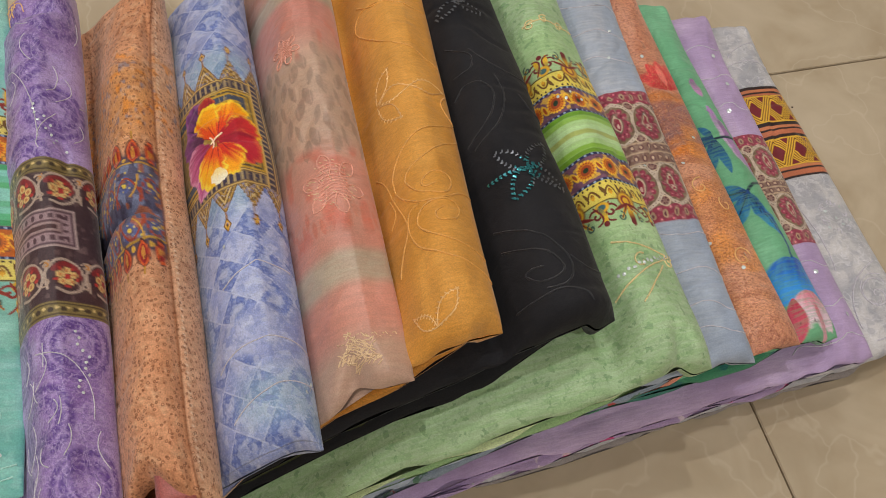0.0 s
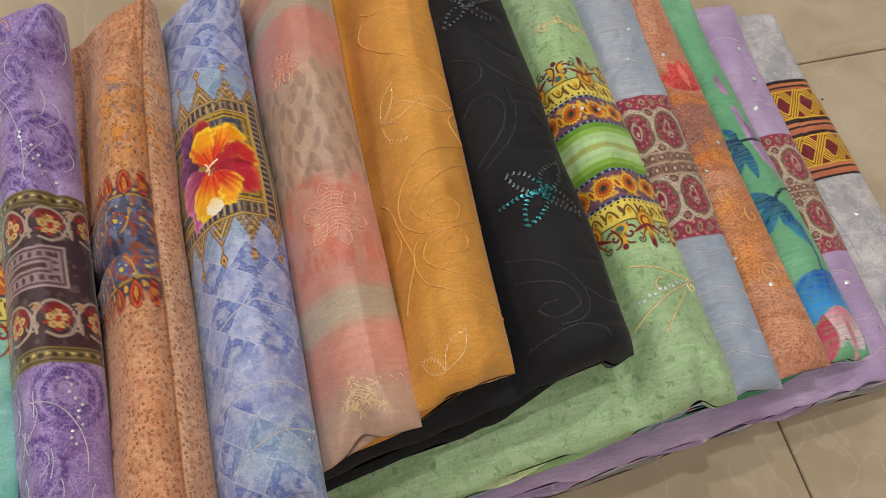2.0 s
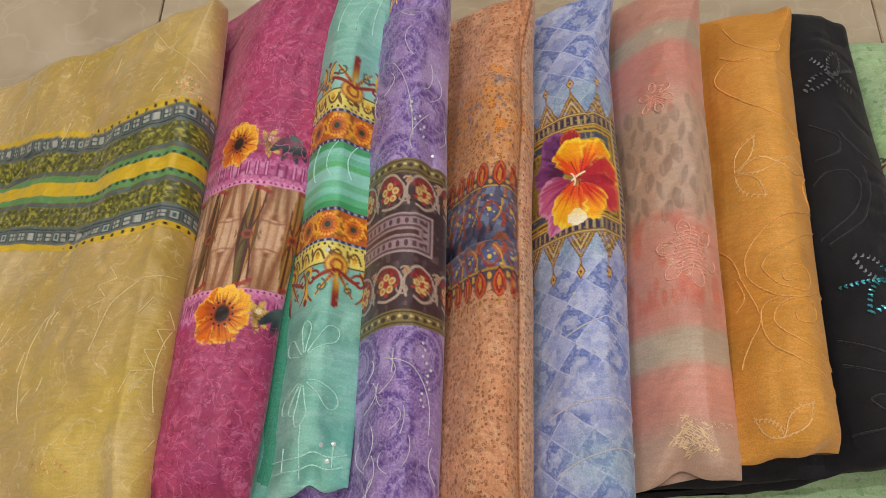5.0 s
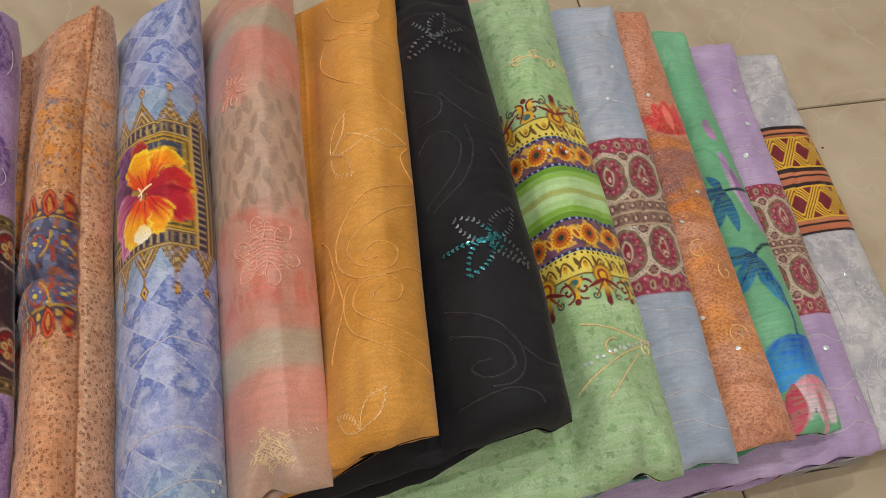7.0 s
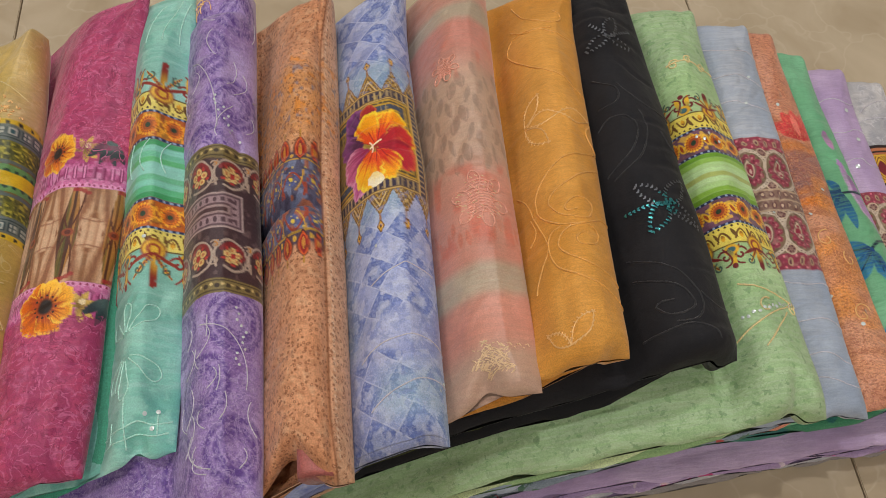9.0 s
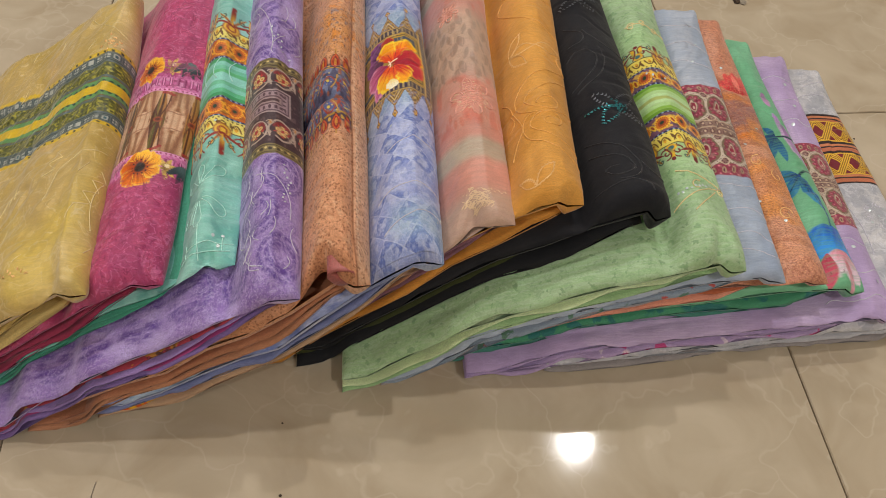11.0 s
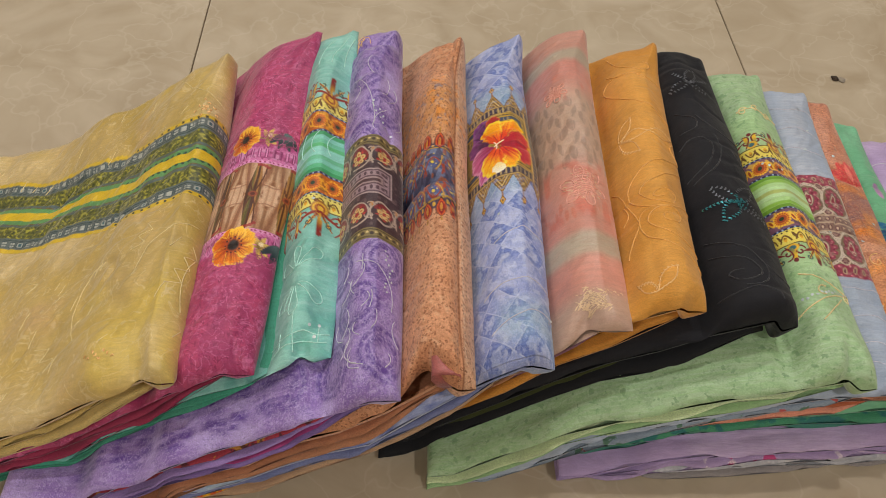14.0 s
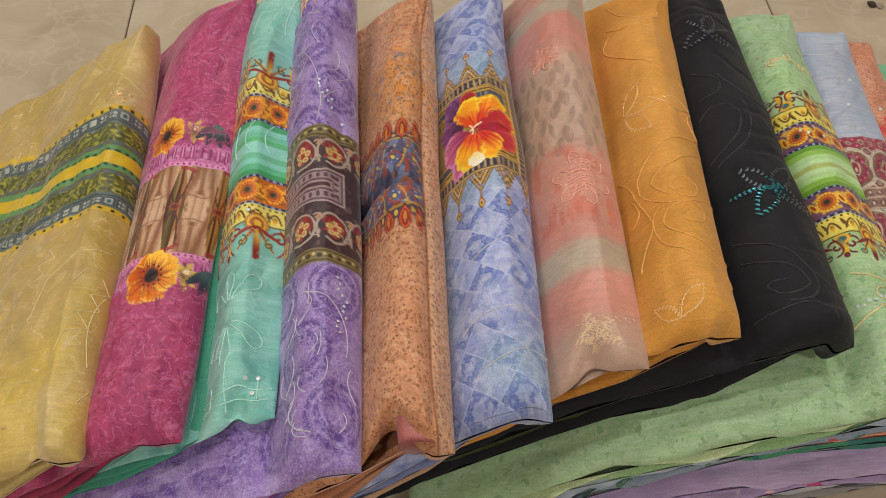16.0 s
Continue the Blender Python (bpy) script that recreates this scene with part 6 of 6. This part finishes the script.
# yellow, on top, with an olive and gold woven band
def paint_yellow(c):
    c.base((194, 165, 100), (190, 159, 78), (206, 180, 128), su=14, sv=11, seed=70)
    c.mix(step(0.5, 0.8, fnoise(c.u * 16, c.v * 16, 75)) * 0.6, (216, 186, 62))
    c.mix(step(0.58, 0.82, fnoise(c.u * 22, c.v * 20, 78)) * 0.5, (204, 166, 124))
    lie = c.v
    c.v = c.v - 0.19 * np.maximum(c.u - 0.085, 0) - 0.0012 * np.sin(c.u * 60)
    a, b = 0.1535, 0.2315
    c.border(a, b)
    mid = (a + b) / 2
    wide = dict(u0=-0.01, u1=0.31)
    c.band(a, b, (104, 112, 104))
    for sg in (1, -1):
        def band(p, q, col, **kw):
            lo, hi = sorted((mid + sg * p, mid + sg * q))
            c.band(lo, hi, col, **kw)
        h = (b - a) / 2
        band(h - 0.0040, h, (214, 178, 40))
        c.dots(mid + sg * (h - 0.0022), 0.0068, 0.0013, (36, 44, 40), **wide)
        band(h - 0.0125, h - 0.0048, (98, 108, 104))
        for k, u in enumerate(np.arange(-0.005, 0.31, 0.0074)):
            v0 = mid + sg * (h - 0.0086)
            c.band(v0 - 0.0030, v0 + 0.0030, (44, 66, 72), u0=u, u1=u + 0.0062)
            c.band(v0 - 0.0022, v0 + 0.0022, (176, 178, 168), u0=u + 0.0009, u1=u + 0.0053)
            if k % 3:
                c.band(v0 - 0.0004, v0 + 0.0004, (60, 78, 80), u0=u + 0.0009, u1=u + 0.0053)
                c.band(v0 - 0.0022, v0 + 0.0022, (60, 78, 80), u0=u + 0.0028, u1=u + 0.0035)
            elif k % 2:
                c.band(v0 - 0.0014, v0 + 0.0014, (52, 92, 100), u0=u + 0.0018, u1=u + 0.0044)
        band(h - 0.0135, h - 0.0125, (44, 64, 64))
        band(h - 0.0150, h - 0.0135, (92, 104, 104))
        band(h - 0.0275, h - 0.0150, (108, 108, 34))
        lo, hi = sorted((mid + sg * (h - 0.0275), mid + sg * (h - 0.0150)))
        f = np.abs(np.sin(c.u * 800) * np.sin((c.v - lo) * 760))
        c.band(lo, hi, (50, 58, 30), a=step(0.35, 0.6, f) * 0.7)
        c.speck((176, 168, 60), 640, 0.58, 0.72, 0.8, 4, 1, lo, hi, 0.0005)
        c.speck((44, 54, 30), 760, 0.6, 0.72, 0.7, 14, 1, lo, hi, 0.0005)
        band(h - 0.0295, h - 0.0275, (84, 98, 96))
        band(h - 0.0345, h - 0.0295, (112, 92, 42))
        lo, hi = sorted((mid + sg * (h - 0.0345), mid + sg * (h - 0.0295)))
        for u in np.arange(0, 0.31, 0.0105):
            c.band(lo, hi, (84, 96, 92), u0=u, u1=u + 0.0035)
    h = (b - a) / 2 - 0.0345
    c.band(mid - h - 0.004, mid + h + 0.004, (96, 146, 84))
    for sg in (1, -1):
        c.dots(mid + sg * (h + 0.0005), 0.0052, 0.0016, (24, 62, 52), rv=0.0013, rot=40 * sg, **wide)
    c.band(mid - 0.0042, mid + 0.0042, (216, 180, 30))
    c.v = lie


th = thing("pale yellow folded fabric with an olive and gold woven band")
fb = Fabric((-0.2173, 0.0200, 0.1410), (-0.2170, 0.2990, 0.1600), 0.28, 71, dip=0.0, puff=0.007, gap=0.085, wrinkle=0.0024, notches=[(0.022, 0.007, 0.006)], dents=[(0.022, 0.016, 0.009, 0.007, 0.014), (0.006, 0.02, -0.003, 0.008, 0.014), (0.09, 0.19, -0.004, 0.03, 0.2)])
outer(fb, th, cloth("yellow_cloth", rough=0.42, grain=0.1, spec=0.5, sheen=0.3, slub=0.07, prints=[("weft", (192, 162, 88), 500, 0.53, 0.66, 0.3), ("vine", (226, 206, 158), 60, 0.49, 0.505, 0.4)]), paint_yellow, 0.5, dense=0.262, step_u=0.0009, fine=(0.14, 0.226))
layer(fb, th, cloth("yellow_lining", (196, 168, 100), 0.5), 0.26, 0.46, -0.003, 0.006)
layer(fb, th, cloth("straw_lining", (204, 178, 112), 0.5), 0.0, 0.24, 0.002, 0.001)
ln = []
rg = random.Random(5)
for k in range(6):
    u, v = rg.uniform(0.02, 0.25), rg.choice((rg.uniform(0.035, 0.125), rg.uniform(0.235, 0.28), rg.uniform(0.035, 0.125)))
    p, d = [(u, v)], rg.uniform(-0.5, 0.5)
    for q in range(rg.randint(3, 7)):
        d2 = d + (1.0 if q % 2 else -0.9)
        u, v = u + 0.012 * math.sin(d2), v + 0.010 * math.cos(d2)
        if not (0.137 < v < 0.229) and 0.022 < v < 0.292:
            p.append((u, v))
    if len(p) > 1:
        ln.append(p)
for k in range(70):
    u, v = rg.uniform(0.012, 0.26), rg.uniform(0.03, 0.28)
    if not (0.122 < v < 0.232):
        ln.append([(u, v), (u - 0.003 - 0.003 * (k % 2), v + rg.uniform(0.005, 0.013))])
ln += [arc_line((0.012, 0.128), (0.05, 0.125), (0.055, 0.09)), arc_line((0.012, 0.06), (0.02, 0.085), (0.008, 0.10)),
       arc_line((0.09, 0.12), (0.12, 0.10), (0.1, 0.06)), arc_line((0.015, 0.25), (0.05, 0.27), (0.06, 0.29))]
threads(fb, th, M_CREAM, ln, 0.00036, "cream zigzag stitching")
gold = [spiral(0.026 + 0.009 * math.cos(k * 2.4) * (k / 12), 0.240 + 0.010 * math.sin(k * 2.4) * (k / 12), 0.0016, 0.9, k) for k in range(14)]
gold += [spiral(0.055 + 0.003 * k, 0.034 + 0.002 * (k % 3), 0.0014, 0.9, k) for k in range(8)]
threads(fb, th, M_GOLD, gold, 0.0005, "gold stitched sprigs")

# a little gold fringe at the far edge of the purple cloth
rg = random.Random(3)
fr = []
for k in range(9):
    a = rg.uniform(0, 6.28)
    x, y = 0.052 + 0.004 * math.cos(a), 0.298 + 0.004 * math.sin(a)
    fr.append(arc_line((x, y), (x + rg.uniform(-0.006, 0.006), y + 0.003), (x + rg.uniform(-0.008, 0.008), y - rg.uniform(0.0, 0.008)), 8))
threads(purple, purple_thing, M_GOLD, fr, 0.0004, "loose gold fringe", "fringe")

# ---- small things on the floor ----
def pebble(x, y, r, label, material):
    bm = bmesh.new()
    bmesh.ops.create_icosphere(bm, subdivisions=2, radius=r)
    for q in bm.verts:
        q.co *= 1 + 0.45 * (noise.noise(q.co * (1.6 / r) + Vector((x * 50, y * 50, 0))))
        q.co.z *= 0.35
    o = tagged(part("floor_speck", bm, material, None), label, "dirt", "specks on the floor")
    o.location = (x, y, r * 0.3)


pebble(0.400, 0.488, 0.0045, "small dark brown speck on the floor tile", M_DIRT)
pebble(0.407, 0.486, 0.0042, "small tan crumb on the floor tile", M_HAIR)
pebble(-0.104, -0.071, 0.0011, "tiny dark speck on the floor tile", M_DIRT)
pebble(-0.104, -0.016, 0.0008, "tiny dark speck on the floor tile", M_DIRT)
pebble(0.452, 0.262, 0.0009, "tiny dark speck on the floor tile", M_DIRT)
cv = [arc_line((-0.230, -0.053), (-0.236, -0.085), (-0.222, -0.088), 12) + arc_line((-0.222, -0.088), (-0.210, -0.090), (-0.203, -0.082), 8)[1:]][0]
vs = []
for k, (x, y) in enumerate(cv):
    for a in range(4):
        vs.append((x + 0.0004 * math.cos(a * math.pi / 2), y + 0.0004 * math.sin(a * math.pi / 2), 0.0004 + 0.0003 * (a % 2)))
tagged(link_mesh("thread_scrap", vs, grid_faces(len(cv), 4), M_HAIR, None), "curled grey loose thread on the floor tile", "thread")
